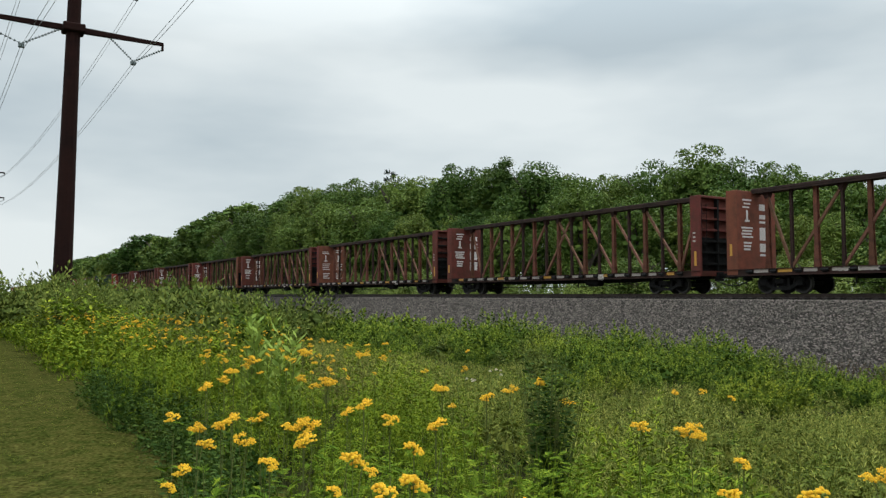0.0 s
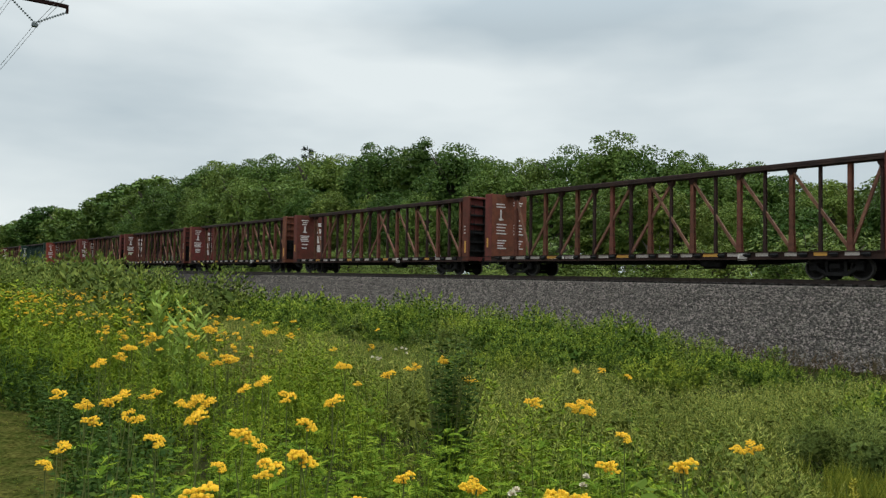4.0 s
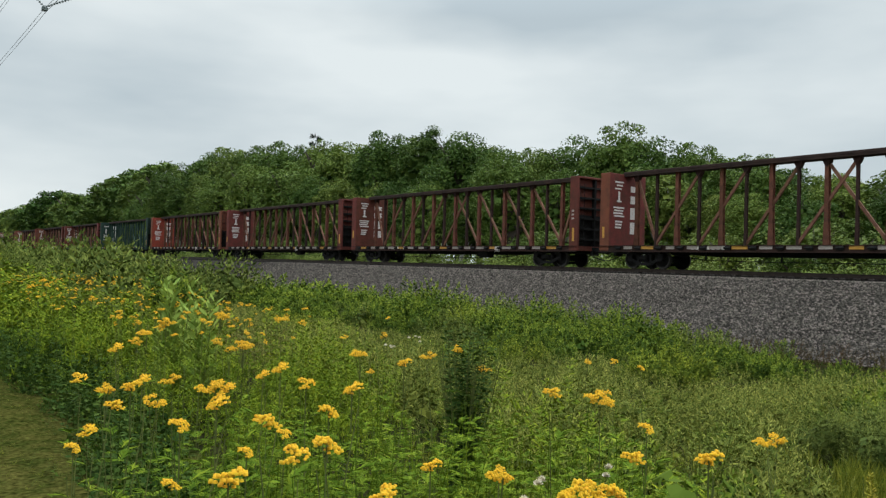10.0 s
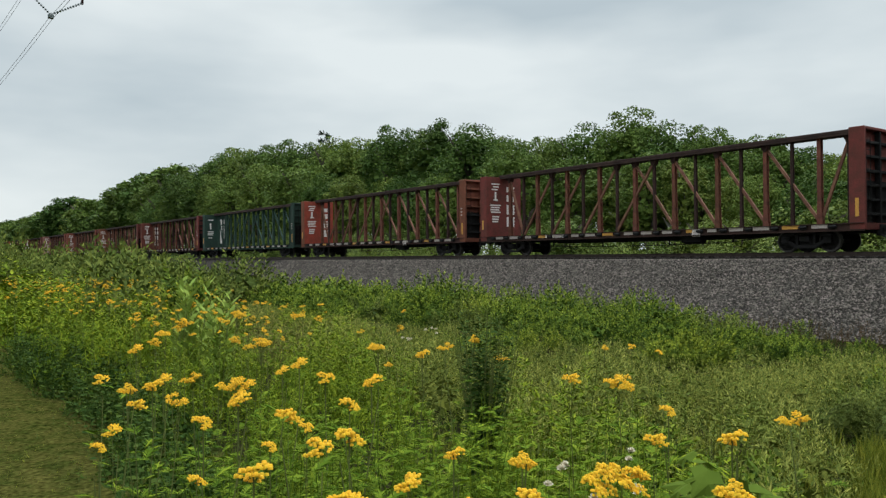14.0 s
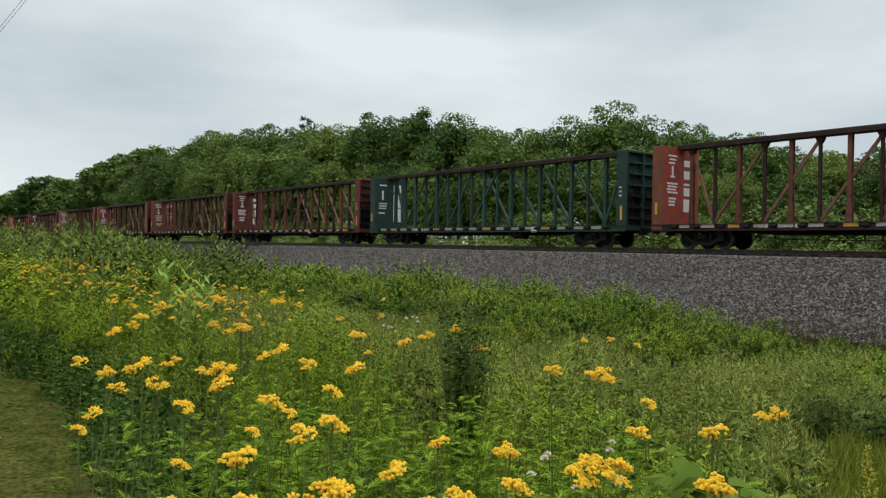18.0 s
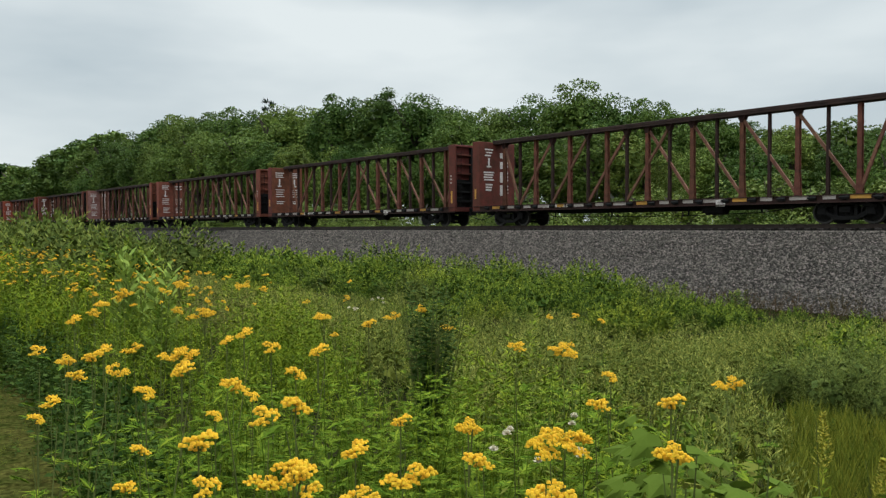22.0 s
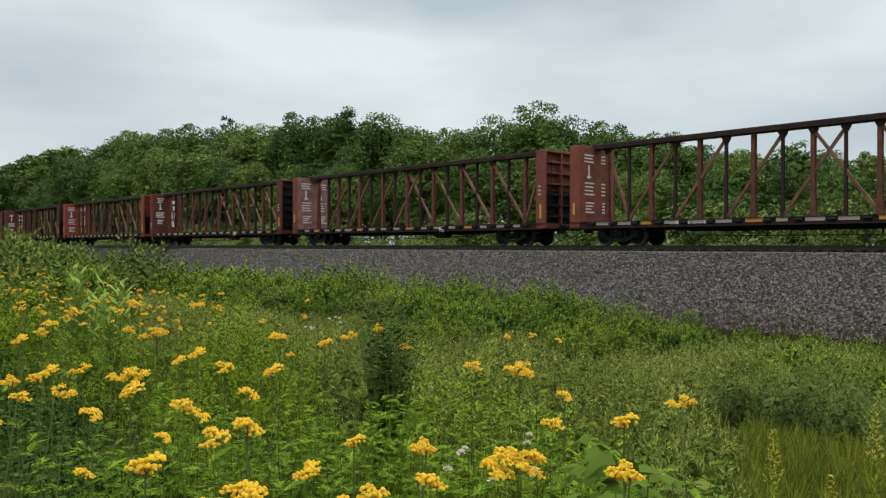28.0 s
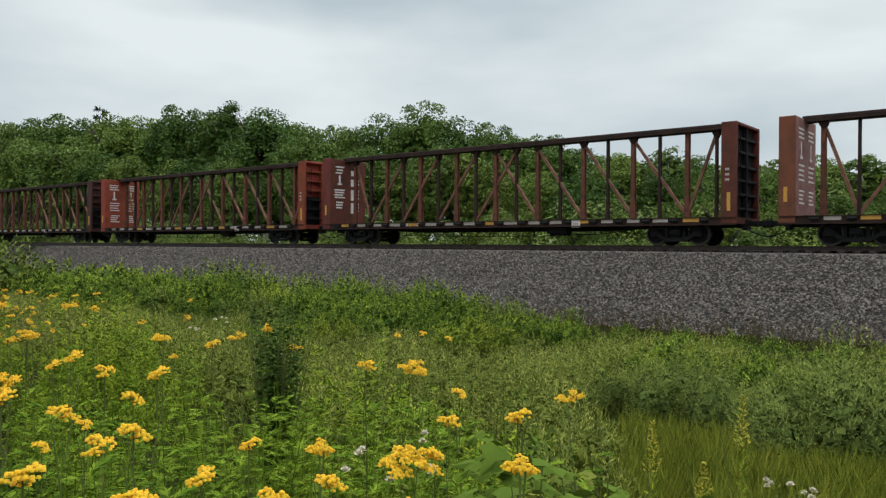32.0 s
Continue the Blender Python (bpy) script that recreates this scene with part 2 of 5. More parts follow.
ground = ground_sheet()


def strip(name, ys, lift, x0, x1, step, mat, label, category, rough=0.0):
    """A band that lies on the ground along x."""
    bm = bmesh.new()
    xs = np.arange(x0, x1 + step, step)
    grid = [[bm.verts.new((x, y, float(ground_z(x, y)) + lift + rough * noise.noise(Vector((x * 1.3, y * 1.3, 4))))) for x in xs] for y in ys]
    for j in range(len(ys) - 1):
        for i in range(len(xs) - 1):
            f = bm.faces.new((grid[j][i], grid[j][i + 1], grid[j + 1][i + 1], grid[j + 1][i]))
            f.smooth = True
    return tagged(part(name, bm, mat), label, category, kind="structure")


lawn = strip("lawn", np.linspace(-7.9, 2.3, 21), 0.075, -120, 12, 0.8, lawn_mat, "short mown grass strip along the meadow", "lawn", 0.03)
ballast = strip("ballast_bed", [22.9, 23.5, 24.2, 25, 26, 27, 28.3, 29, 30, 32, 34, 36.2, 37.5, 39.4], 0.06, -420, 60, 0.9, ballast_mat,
                "bed of crushed stone under the track, darkened as shade between stones", "ballast", 0.06)


def ballast_stones():
    rng = np.random.default_rng(5)
    n = 115000
    x = -62 + 62 * rng.random(n) ** 0.75
    y = 22.7 + 7.6 * rng.random(n)
    z = ground_z(x, y) + 0.075
    r = 0.020 + 0.040 * rng.random(n) ** 1.5
    a = rng.random(n) * 6.28
    k = rng.uniform(0.6, 1.3, (n, 4))
    tri = []
    top = np.stack([x, y, z + r * 0.9], 1)
    ring = [np.stack([x + r * k[:, i] * np.cos(a + i * 1.57), y + r * k[:, i] * np.sin(a + i * 1.57), z - 0.01 + 0.03 * (i % 2)], 1) for i in range(4)]
    # each stone is one island, so its corners are shared
    vs = np.stack([top, *ring], 1).reshape(-1, 3)
    base = np.arange(n)[:, None, None] * 5
    fs = (base + np.array([[0, 1, 2], [0, 2, 3], [0, 3, 4], [0, 4, 1]])[None]).reshape(-1, 3)
    me = bpy.data.meshes.new("ballast_stones")
    me.vertices.add(len(vs))
    me.vertices.foreach_set("co", vs.astype(np.float32).ravel())
    me.loops.add(len(fs) * 3)
    me.loops.foreach_set("vertex_index", fs.astype(np.int32).ravel())
    me.polygons.add(len(fs))
    me.polygons.foreach_set("loop_start", np.arange(0, len(fs) * 3, 3, dtype=np.int32))
    me.update(calc_edges=True)
    ob = part("ballast_stones", me, stone_mat)
    return tagged(ob, "loose grey crushed stones on the track's shoulder", "stones", kind="stuff")


ballast_stones()


def track():
    base = tagged(new("railway_track"), "single railway track with rusty rails on wooden sleepers", "track", kind="structure")
    base.location = (0, TRACK_Y, 0)
    for y in (-0.755, 0.755):
        bm = bmesh.new()
        box(bm, -420, 60, y - 0.036, y + 0.036, RAIL_Z - 0.04, RAIL_Z)
        box(bm, -420, 60, y - 0.009, y + 0.009, RAIL_Z - 0.15, RAIL_Z - 0.04)
        box(bm, -420, 60, y - 0.07, y + 0.07, RAIL_Z - 0.17, RAIL_Z - 0.15)
        part("rail", bm, rail_mat, base)
    bm = bmesh.new()
    box(bm, -0.115, 0.115, -1.3, 1.3, -0.16, 0, 0.012)
    me = bpy.data.meshes.new("sleeper")
    bm.to_mesh(me)
    bm.free()
    rng = random.Random(3)
    for i in range(290):
        part("sleeper", me, tie_mat, base, m=pose(18 - i * 0.52, rng.uniform(-0.04, 0.04), RAIL_Z - 0.172, 0, 0, rng.uniform(-1, 1)))


track()

# ---- the train: centre-beam flat cars ----
PITCH, CAR_LEN, HALF_W, TOP = 24.54, 23.02, 1.4, 4.78


def paint(name, color, rust):
    return material(name, color, rough=0.7, scale=1.6, color2=rust, bump=0.15, bump_scale=30, fine=0.18, per_object=0.12, spec=0.15)


PAINTS = {
    "brown": paint("faded_red_brown_paint", (0.22, 0.068, 0.042), (0.13, 0.05, 0.032)),
    "maroon": paint("dark_maroon_paint", (0.155, 0.04, 0.031), (0.088, 0.034, 0.024)),
    "red": paint("bright_oxide_red_paint", (0.29, 0.058, 0.032), (0.17, 0.048, 0.028)),
    "dark": paint("sooty_brown_paint", (0.085, 0.036, 0.03), (0.055, 0.027, 0.022)),
    "green": paint("dark_green_paint", (0.026, 0.056, 0.042), (0.028, 0.042, 0.033)),
    "pink": paint("sun_bleached_red_paint", (0.27, 0.14, 0.12), (0.17, 0.075, 0.06)),
}
POSTS = {
    "brown": paint("rusty_post_brown", (0.18, 0.068, 0.042), (0.07, 0.032, 0.022)),
    "green": paint("green_post_paint", (0.036, 0.074, 0.056), (0.028, 0.048, 0.037)),
}
rust_tan = paint("rusty_tan_steel", (0.23, 0.115, 0.07), (0.11, 0.05, 0.035))
thin_dark = paint("grimy_dark_post", (0.045, 0.022, 0.018), (0.03, 0.018, 0.015))
black_steel = material("sooty_black_steel", (0.014, 0.013, 0.013), rough=0.75, scale=3, amount=0.4, bump=0.2, bump_scale=30, spec=0.2)
chord_mat = material("grimy_dark_chord", (0.026, 0.016, 0.014), rough=0.8, scale=2, color2=(0.05, 0.028, 0.022), fine=0.2, spec=0.2)
wheel_steel = material("worn_wheel_steel", (0.014, 0.013, 0.012), rough=0.7, metal=0.0, spec=0.2, scale=4, amount=0.4)
wheel_rim = material("polished_tread_steel", (0.06, 0.055, 0.05), rough=0.5, metal=0.3, scale=6, amount=0.3)
white_mark = material("chalky_white_lettering", (0.80, 0.77, 0.74), rough=0.8, scale=9, color2=(0.55, 0.46, 0.42))
yellow_mark = material("yellow_reflector", (0.65, 0.32, 0.05), rough=0.5, scale=5, color2=(0.42, 0.22, 0.05))
pale_mark = material("worn_pale_reflector", (0.48, 0.44, 0.41), rough=0.6, scale=6, color2=(0.28, 0.2, 0.17))
hose_mat = material("black_rubber_hose", (0.015, 0.015, 0.016), rough=0.6, scale=8, amount=0.2)


def keep(bm, name):
    me = bpy.data.meshes.new(name)
    bm.to_mesh(me)
    bm.free()
    return me


def with_mat(me, mat):
    me = me.copy()
    me.materials.clear()
    me.materials.append(mat)
    return me


def bulkhead_shell(outer):
    """End wall, a deep frame with its plate on the inner side; outer is +1 when its open side faces +x."""
    bm = bmesh.new()
    t = 0.6
    s = outer
    x = lambda v: s * v
    def b(x0, x1, *rest, bevel=0.0):
        box(bm, min(x(x0), x(x1)), max(x(x0), x(x1)), *rest, bevel=bevel)
    b(-t + 0.004, -t + 0.06, -HALF_W + 0.12, HALF_W - 0.12, 1.08, TOP - 0.1)
    b(-0.30, -0.26, -HALF_W + 0.12, HALF_W - 0.12, 1.101, TOP - 0.121)
    b(-t + 0.003, -0.003, -HALF_W + 0.10, HALF_W - 0.10, TOP - 0.12, TOP - 0.003, bevel=0.02)
    b(-t + 0.006, -0.02, -HALF_W + 0.12, HALF_W - 0.12, 0.86, 1.1)
    return bm


def bulkhead_ribs(s, z0, z1, count):
    out = []
    for i in range(count):
        bm = bmesh.new()
        box(bm, min(-0.262 * s, -0.07 * s), max(-0.262 * s, -0.07 * s), -HALF_W + 0.14, HALF_W - 0.14, -0.05, 0.05, 0.012)
        out.append((bm, z0 + (z1 - z0) * i / max(1, count - 1)))
    return out


def lettering(kind):
    """Rows of small bars on the inner face: a tall mark, a few lines, and a column of blocks. Coordinates y, z."""
    bars = []
    if kind == 0:
        bars += [(-1.0 + 0.1 * (i % 2), -0.35 - 0.08 * (i % 3), 4.35 - 0.17 * i, 0.055) for i in range(3)]
        bars += [(-0.75, -0.62, 3.6, 0.42), (-0.85, -0.5, 3.38, 0.06)]
        bars += [(-1.1 + 0.05 * (i % 2), -0.28 - 0.06 * (i % 3), 3.05 - 0.14 * i, 0.06) for i in range(4)]
        bars += [(-0.95, -0.4 - 0.05 * i, 2.35 - 0.15 * i, 0.065) for i in range(3)]
        for z0, rows in ((4.15, 3), (3.65, 4), (3.05, 6), (2.3, 6)):
            bars += [(0.2, 0.85 - 0.05 * (i % 2), z0 - 0.1 * i, 0.075) for i in range(rows)]
    elif kind == 1:
        for y0, y1 in ((-1.1, -0.25), (0.25, 1.1)):
            w = y1 - y0
            bars += [(y0 + 0.05, y1 - 0.05 - 0.1 * (i % 2), 4.35 - 0.16 * i, 0.05) for i in range(3)]
            bars += [(y0 + 0.42 * w, y0 + 0.55 * w, 3.55, 0.5), (y0 + 0.3 * w, y0 + 0.7 * w, 3.3, 0.07)]
            bars += [(y0 + 0.08, y1 - 0.06 * (i % 3), 3.0 - 0.18 * i, 0.05) for i in range(4)]
            bars += [(y0 + 0.15, y1 - 0.12 * (i % 3), 2.05 - 0.15 * i, 0.05) for i in range(4)]
    else:
        bars += [(-1.0, -0.4 - 0.1 * (i % 2), 4.2 - 0.2 * i, 0.07) for i in range(2)]
        bars += [(-0.8, -0.66, 3.5, 0.5)]
        bars += [(-1.05, -0.35 - 0.05 * i, 2.9 - 0.17 * i, 0.06) for i in range(5)]
        for z0, h in ((4.0, 0.42), (3.1, 0.7), (2.1, 0.75)):
            bars += [(0.2, 0.85, z0, h)]
    return bars


WHEELS, AXLE_Z, WHEEL_R = [], 0.455, 0.45
UNIT = keep(box(bmesh.new(), -0.5, 0.5, -0.5, 0.5, -0.5, 0.5), "mark")
MARKS = {k: with_mat(UNIT, m) for k, m in (("white", white_mark), ("yellow", yellow_mark), ("pale", pale_mark))}


def mark(name, parent, tint, x, y, z, sx, sy, sz):
    ob = new(name, MARKS[tint])
    ob.parent = parent
    ob.matrix_basis = Matrix.Translation((x, y, z)) @ Matrix.Diagonal((sx, sy, sz, 1))
    return ob


# shapes shared by all cars
SHELL = {s: keep(bulkhead_shell(s), "bulkhead") for s in (1, -1)}
POST_SIDE = {s: keep(box(bmesh.new(), min(-0.6 * s, 0), max(-0.6 * s, 0), -0.07, 0.07, 0.85, TOP, 0.02), "side_post") for s in (1, -1)}
RIB = {s: keep(bulkhead_ribs(s, 0, 0, 1)[0][0], "rib") for s in (1, -1)}


def post_shape(wide, base, deep):
    """Upright of an I section that widens at its foot."""
    bm = bmesh.new()
    for y in (-deep, deep):
        a = [bm.verts.new((sx * w, y + d, z)) for z, w in ((1.1, base), (2.2, wide), (4.7, wide)) for sx in (-1, 1) for d in (-0.012, 0.012)]
        for k in (0, 4):
            for f in ((0, 4, 6, 2), (1, 3, 7, 5), (0, 1, 5, 4), (2, 6, 7, 3)):
                bm.faces.new([a[k + i] for i in f])
        bm.faces.new([a[i] for i in (8, 9, 11, 10)])
    box(bm, -0.02, 0.02, -deep + 0.013, deep - 0.013, 1.1, 4.7)
    bmesh.ops.recalc_face_normals(bm, faces=bm.faces)
    return keep(bm, "post")


POST_WIDE, POST_THIN = post_shape(0.085, 0.13, 0.09), post_shape(0.05, 0.065, 0.07)
BAY, FIRST = 1.208, 1.23 - CAR_LEN / 2


def diagonal_shape(run):
    bm = bar(bmesh.new(), (0, 0, 1.2), (run, 0, 4.56), 0.12, 0.1)
    return keep(bm, "diagonal")


DIAG = {r: diagonal_shape(r) for r in (2 * BAY, -2 * BAY, BAY, -BAY)}


def gusset_shape():
    bm = bmesh.new()
    for y in (0.0,):
        vs = [bm.verts.new((x, y + d, z)) for x, z in ((-0.19, 4.7), (0.19, 4.7), (0.14, 4.54), (0.05, 4.38), (-0.05, 4.38), (-0.14, 4.54)) for d in (-0.13, 0.13)]
        bm.faces.new(vs[0::2])
        bm.faces.new(vs[1::2])
        for i in range(6):
            j = (i + 1) % 6
            bm.faces.new((vs[2 * i], vs[2 * i + 1], vs[2 * j + 1], vs[2 * j]))
    bmesh.ops.recalc_face_normals(bm, faces=bm.faces)
    return keep(bm, "gusset")


GUSSET = gusset_shape()


def chord_shape():
    bm = bmesh.new()
    a, b = -CAR_LEN / 2 + 0.55, CAR_LEN / 2 - 0.55
    box(bm, a, b, -0.34, 0.34, 4.75, 4.88, 0.015)
    for y in (-0.31, 0.31):
        box(bm, a + 0.003, b - 0.003, y - 0.02, y + 0.02, 4.66, 4.76)
    box(bm, a + 0.006, b - 0.006, -0.3, 0.3, 4.69, 4.71)
    return keep(bm, "top_chord")


def deck_shape():
    bm = bmesh.new()
    a, b = -CAR_LEN / 2 + 0.6, CAR_LEN / 2 - 0.6
    box(bm, a, b, -HALF_W + 0.06, HALF_W - 0.06, 1.02, 1.1)
    for i in range(38):
        x = a + (b - a) * (i + 0.5) / 38
        box(bm, x - 0.04, x + 0.04, -HALF_W + 0.1, HALF_W - 0.1, 1.1, 1.13)
    return keep(bm, "deck")


def sill_shape():
    bm = bmesh.new()
    a, b = -CAR_LEN / 2 + 0.02, CAR_LEN / 2 - 0.02
    box(bm, a, b, -0.03, 0.03, 0.80, 1.11, 0.008)
    box(bm, a, b, -0.12, -0.03, 0.80, 0.84)
    box(bm, a, b, -0.10, -0.03, 1.08, 1.11)
    return keep(bm, "side_sill")


def belly_shape():
    bm = bmesh.new()
    h = CAR_LEN / 2
    box(bm, -h + 0.2, h - 0.2, -0.34, 0.34, 0.72, 1.0, 0.01)
    vs = [bm.verts.new((x, y, z)) for y in (-0.3, 0.3) for x, z in ((-7.2, 0.72), (-5.6, 0.62), (5.6, 0.62), (7.2, 0.72))]
    for f in ((0, 1, 2, 3), (7, 6, 5, 4), (0, 4, 5, 1), (1, 5, 6, 2), (2, 6, 7, 3)):
        bm.faces.new([vs[i] for i in f])
    for i in range(-8, 9):
        box(bm, i * 1.3 - 0.05, i * 1.3 + 0.05, -HALF_W + 0.1, HALF_W - 0.1, 0.8, 1.01)
    bmesh.ops.recalc_face_normals(bm, faces=bm.faces)
    return keep(bm, "center_sill")


def frame_shape():
    """Cast side frame of a truck: arch bars with windows, pedestals over the axle boxes."""
    bm = bmesh.new()
    bar(bm, (-1.05, 0, 0.62), (-0.42, 0, 0.80), 0.16, 0.14)
    bar(bm, (1.05, 0, 0.62), (0.42, 0, 0.80), 0.16, 0.14)
    bar(bm, (-0.5, 0, 0.80), (0.5, 0, 0.80), 0.15, 0.14)
    bar(bm, (-0.95, 0, 0.55), (-0.4, 0, 0.24), 0.15, 0.14)
    bar(bm, (0.95, 0, 0.55), (0.4, 0, 0.24), 0.15, 0.14)
    bar(bm, (-0.45, 0, 0.23), (0.45, 0, 0.23), 0.14, 0.15)
    for x in (-0.36, 0.36):
        box(bm, x - 0.06, x + 0.06, -0.07, 0.07, 0.25, 0.78)
    for x in (-0.89, 0.89):
        box(bm, x - 0.17, x + 0.17, -0.09, 0.09, 0.34, 0.62, 0.03)
    for i in range(5):
        tube(bm, (-0.2 + 0.1 * i, -0.02, 0.32), (-0.2 + 0.1 * i, -0.02, 0.6), 0.045, sides=6)
    return keep(bm, "side_frame")


def wheel_shape():
    bm = bmesh.new()
    rings = ((0.09, -0.08), (0.10, -0.02), (0.30, 0.02), (0.36, -0.05), (0.418, -0.05), (0.42, 0.06), (0.445, 0.075), (0.44, 0.1), (0.12, 0.09))
    k = 24
    made = []
    for r, y in rings:
        made.append([bm.verts.new((r * math.cos(6.2832 * i / k), y, r * math.sin(6.2832 * i / k))) for i in range(k)])
    for a, b in zip(made, made[1:]):
        for i in range(k):
            bm.faces.new((a[i], a[(i + 1) % k], b[(i + 1) % k], b[i]))
    bm.faces.new(made[0])
    bm.faces.new(made[-1][::-1])
    bmesh.ops.recalc_face_normals(bm, faces=bm.faces)
    for f in bm.faces:
        r = math.hypot(f.calc_center_median().x, f.calc_center_median().z)
        f.material_index = 1 if r > 0.34 else 0
    bm.verts.ensure_lookup_table()
    half = bmesh.ops.duplicate(bm, geom=bm.verts[:] + bm.edges[:] + bm.faces[:])["geom"]
    copy = [g for g in half if isinstance(g, bmesh.types.BMVert)]
    bmesh.ops.rotate(bm, verts=copy, cent=(0, 0, 0), matrix=Matrix.Rotation(math.pi, 3, "Z"))
    bmesh.ops.translate(bm, verts=copy, vec=(0, 0.78, 0))
    near = [v for v in bm.verts if v not in set(copy)]
    bmesh.ops.translate(bm, verts=near, vec=(0, -0.78, 0))
    bmesh.ops.scale(bm, verts=bm.verts, vec=(1.07, 1, 1.07))
    tube(bm, (0, -0.95, 0), (0, 0.95, 0), 0.08, sides=10)
    me = keep(bm, "wheelset")
    me.materials.append(wheel_steel)
    me.materials.append(wheel_rim)
    return me


def coupler_shape():
    bm = bmesh.new()
    box(bm, -0.1, 0.62, -0.09, 0.09, 0.78, 0.98, 0.02)
    box(bm, 0.55, 0.80, -0.16, 0.16, 0.72, 1.02, 0.05)
    box(bm, -0.15, 0.05, -0.25, 0.25, 0.62, 1.06, 0.02)
    return keep(bm, "coupler")


def hose_shape():
    bm = bmesh.new()
    pts = [(0.1 + 0.12 * i, -0.35 + 0.04 * i, 0.72 - 0.34 * math.sin(math.pi * (0.15 + 0.85 * i / 6) / 2)) for i in range(7)]
    return keep(pipe(bm, pts, 0.028), "air_hose")


def ladder_shape():
    bm = bmesh.new()
    for x in (0.0, 0.34):
        tube(bm, (0, x, 1.15), (0, x, 4.4), 0.014, sides=6)
    for i in range(9):
        tube(bm, (0, 0, 1.3 + 0.37 * i), (0, 0.34, 1.3 + 0.37 * i), 0.012, sides=6)
    return keep(bm, "ladder")


def rod_shape():
    bm = bmesh.new()
    pipe(bm, [(x, -0.95, z) for x, z in ((-7.4, 0.68), (-5.6, 0.45), (-2.0, 0.4), (2.2, 0.4), (5.6, 0.48), (7.4, 0.7))], 0.018)
    for x, z in ((-5.6, 0.45), (-2.0, 0.4), (2.2, 0.4), (5.6, 0.48)):
        box(bm, x - 0.025, x + 0.025, -0.98, -0.92, z, 0.98)
    return keep(bm, "brake_rod")


CHORD, DECK, SILL, BELLY = chord_shape(), deck_shape(), sill_shape(), belly_shape()
FRAME, WHEEL, COUPLER, HOSE, LADDER, ROD = frame_shape(), wheel_shape(), coupler_shape(), hose_shape(), ladder_shape(), rod_shape()
WINCH = keep(tube(box(bmesh.new(), -0.13, 0.13, -0.05, 0.06, 0.90, 1.06, 0.015), (-0.17, -0.05, 0.99), (0.17, -0.05, 0.99), 0.045, sides=8), "winch")
CYL = keep(tube(box(bmesh.new(), -0.5, 0.5, -1.02, -0.98, 0.5, 0.95, 0.02), (-0.45, -0.7, 0.62), (0.5, -0.7, 0.62), 0.2, sides=14), "air_tank")
for me, mat in ((CHORD, chord_mat), (BELLY, black_steel), (FRAME, black_steel), (COUPLER, black_steel), (HOSE, hose_mat),
                (ROD, black_steel), (WINCH, black_steel), (CYL, black_steel), (LADDER, black_steel)):
    me.materials.append(mat)
TINTED = {}


def tinted(me, mat):
    key = (me.name, mat.name)
    if key not in TINTED:
        TINTED[key] = with_mat(me, mat)
    return TINTED[key]


def centre_beam_car(tone, inner, letters, seed, label):
    """One car round the middle of its track length; z from the rail's top."""
    rng = random.Random(seed)
    car = tagged(new("centerbeam_flat_car"), label, "freight car", "cars of the freight train")
    mat, inside = PAINTS[tone], PAINTS[inner]
    post_mat = POSTS["green" if tone == "green" else "brown"]
    h = CAR_LEN / 2
    part("deck", tinted(DECK, chord_mat), None, car)
    part("center_sill", BELLY, None, car)
    part("top_chord", CHORD, None, car)
    for s in (-1, 1):
        sill = part("side_sill", tinted(SILL, PAINTS["green"] if tone == "green" else thin_dark), None, car, m=Matrix.Translation((0, s * (HALF_W - 0.04), 0)) @ pose(0, 0, 0, 0, 0, 0 if s < 0 else 180))
    for s in (-1, 1):
        wall = part("bulkhead", tinted(SHELL[s], mat if s > 0 else mat), None, car, m=pose(s * h, 0, 0))
        for y in (-HALF_W + 0.07, HALF_W - 0.07):
            part("side_post", tinted(POST_SIDE[s], mat), None, wall, m=pose(0, y, 0))
        if s < 0:
            part("inner_plate", tinted(keep(box(bmesh.new(), 0.6, 0.612, -HALF_W + 0.02, HALF_W - 0.02, 1.1, TOP - 0.02), "inner_plate"), inside), None, wall,
                 "faded plate with painted lettering")
        for i in range(6):
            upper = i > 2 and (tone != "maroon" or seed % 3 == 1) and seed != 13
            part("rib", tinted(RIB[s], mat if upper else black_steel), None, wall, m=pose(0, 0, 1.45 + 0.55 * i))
        # black plate over the lower end wall, nearly full height on car 13
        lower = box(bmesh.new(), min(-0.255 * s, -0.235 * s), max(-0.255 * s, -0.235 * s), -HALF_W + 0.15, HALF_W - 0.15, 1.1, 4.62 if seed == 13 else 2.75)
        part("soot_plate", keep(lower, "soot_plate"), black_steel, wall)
        stake = box(bmesh.new(), min(-0.25 * s, -0.05 * s), max(-0.25 * s, -0.05 * s), -0.06, 0.06, 1.1, TOP - 0.12)
        part("stake", keep(stake, "stake"), mat if s < 0 or tone != "maroon" else black_steel, wall)
        part("ladder", LADDER, None, wall, m=pose(-0.04 * s + 0.02 * s, -HALF_W + 0.16, 0))
        part("coupler", COUPLER, None, car, m=pose(s * h, 0, 0, 0, 0, 0 if s > 0 else 180))
        part("air_hose", HOSE, None, car, m=pose(s * h, 0, 0, 0, 0, 0 if s > 0 else 180))
    # lettering on the inner face that looks along the train
    for y0, y1, z, tall in lettering(letters):
        if rng.random() < 0.95:
            mark("lettering_bar", car, "white", -h + 0.615, (y0 + y1) / 2, z, 0.006, y1 - y0, tall * 1.3)
    mark("corner_reflector", car, "yellow", -h + 0.25, -HALF_W - 0.004, 1.75 + rng.random() * 0.3, 0.13, 0.008, 0.55)
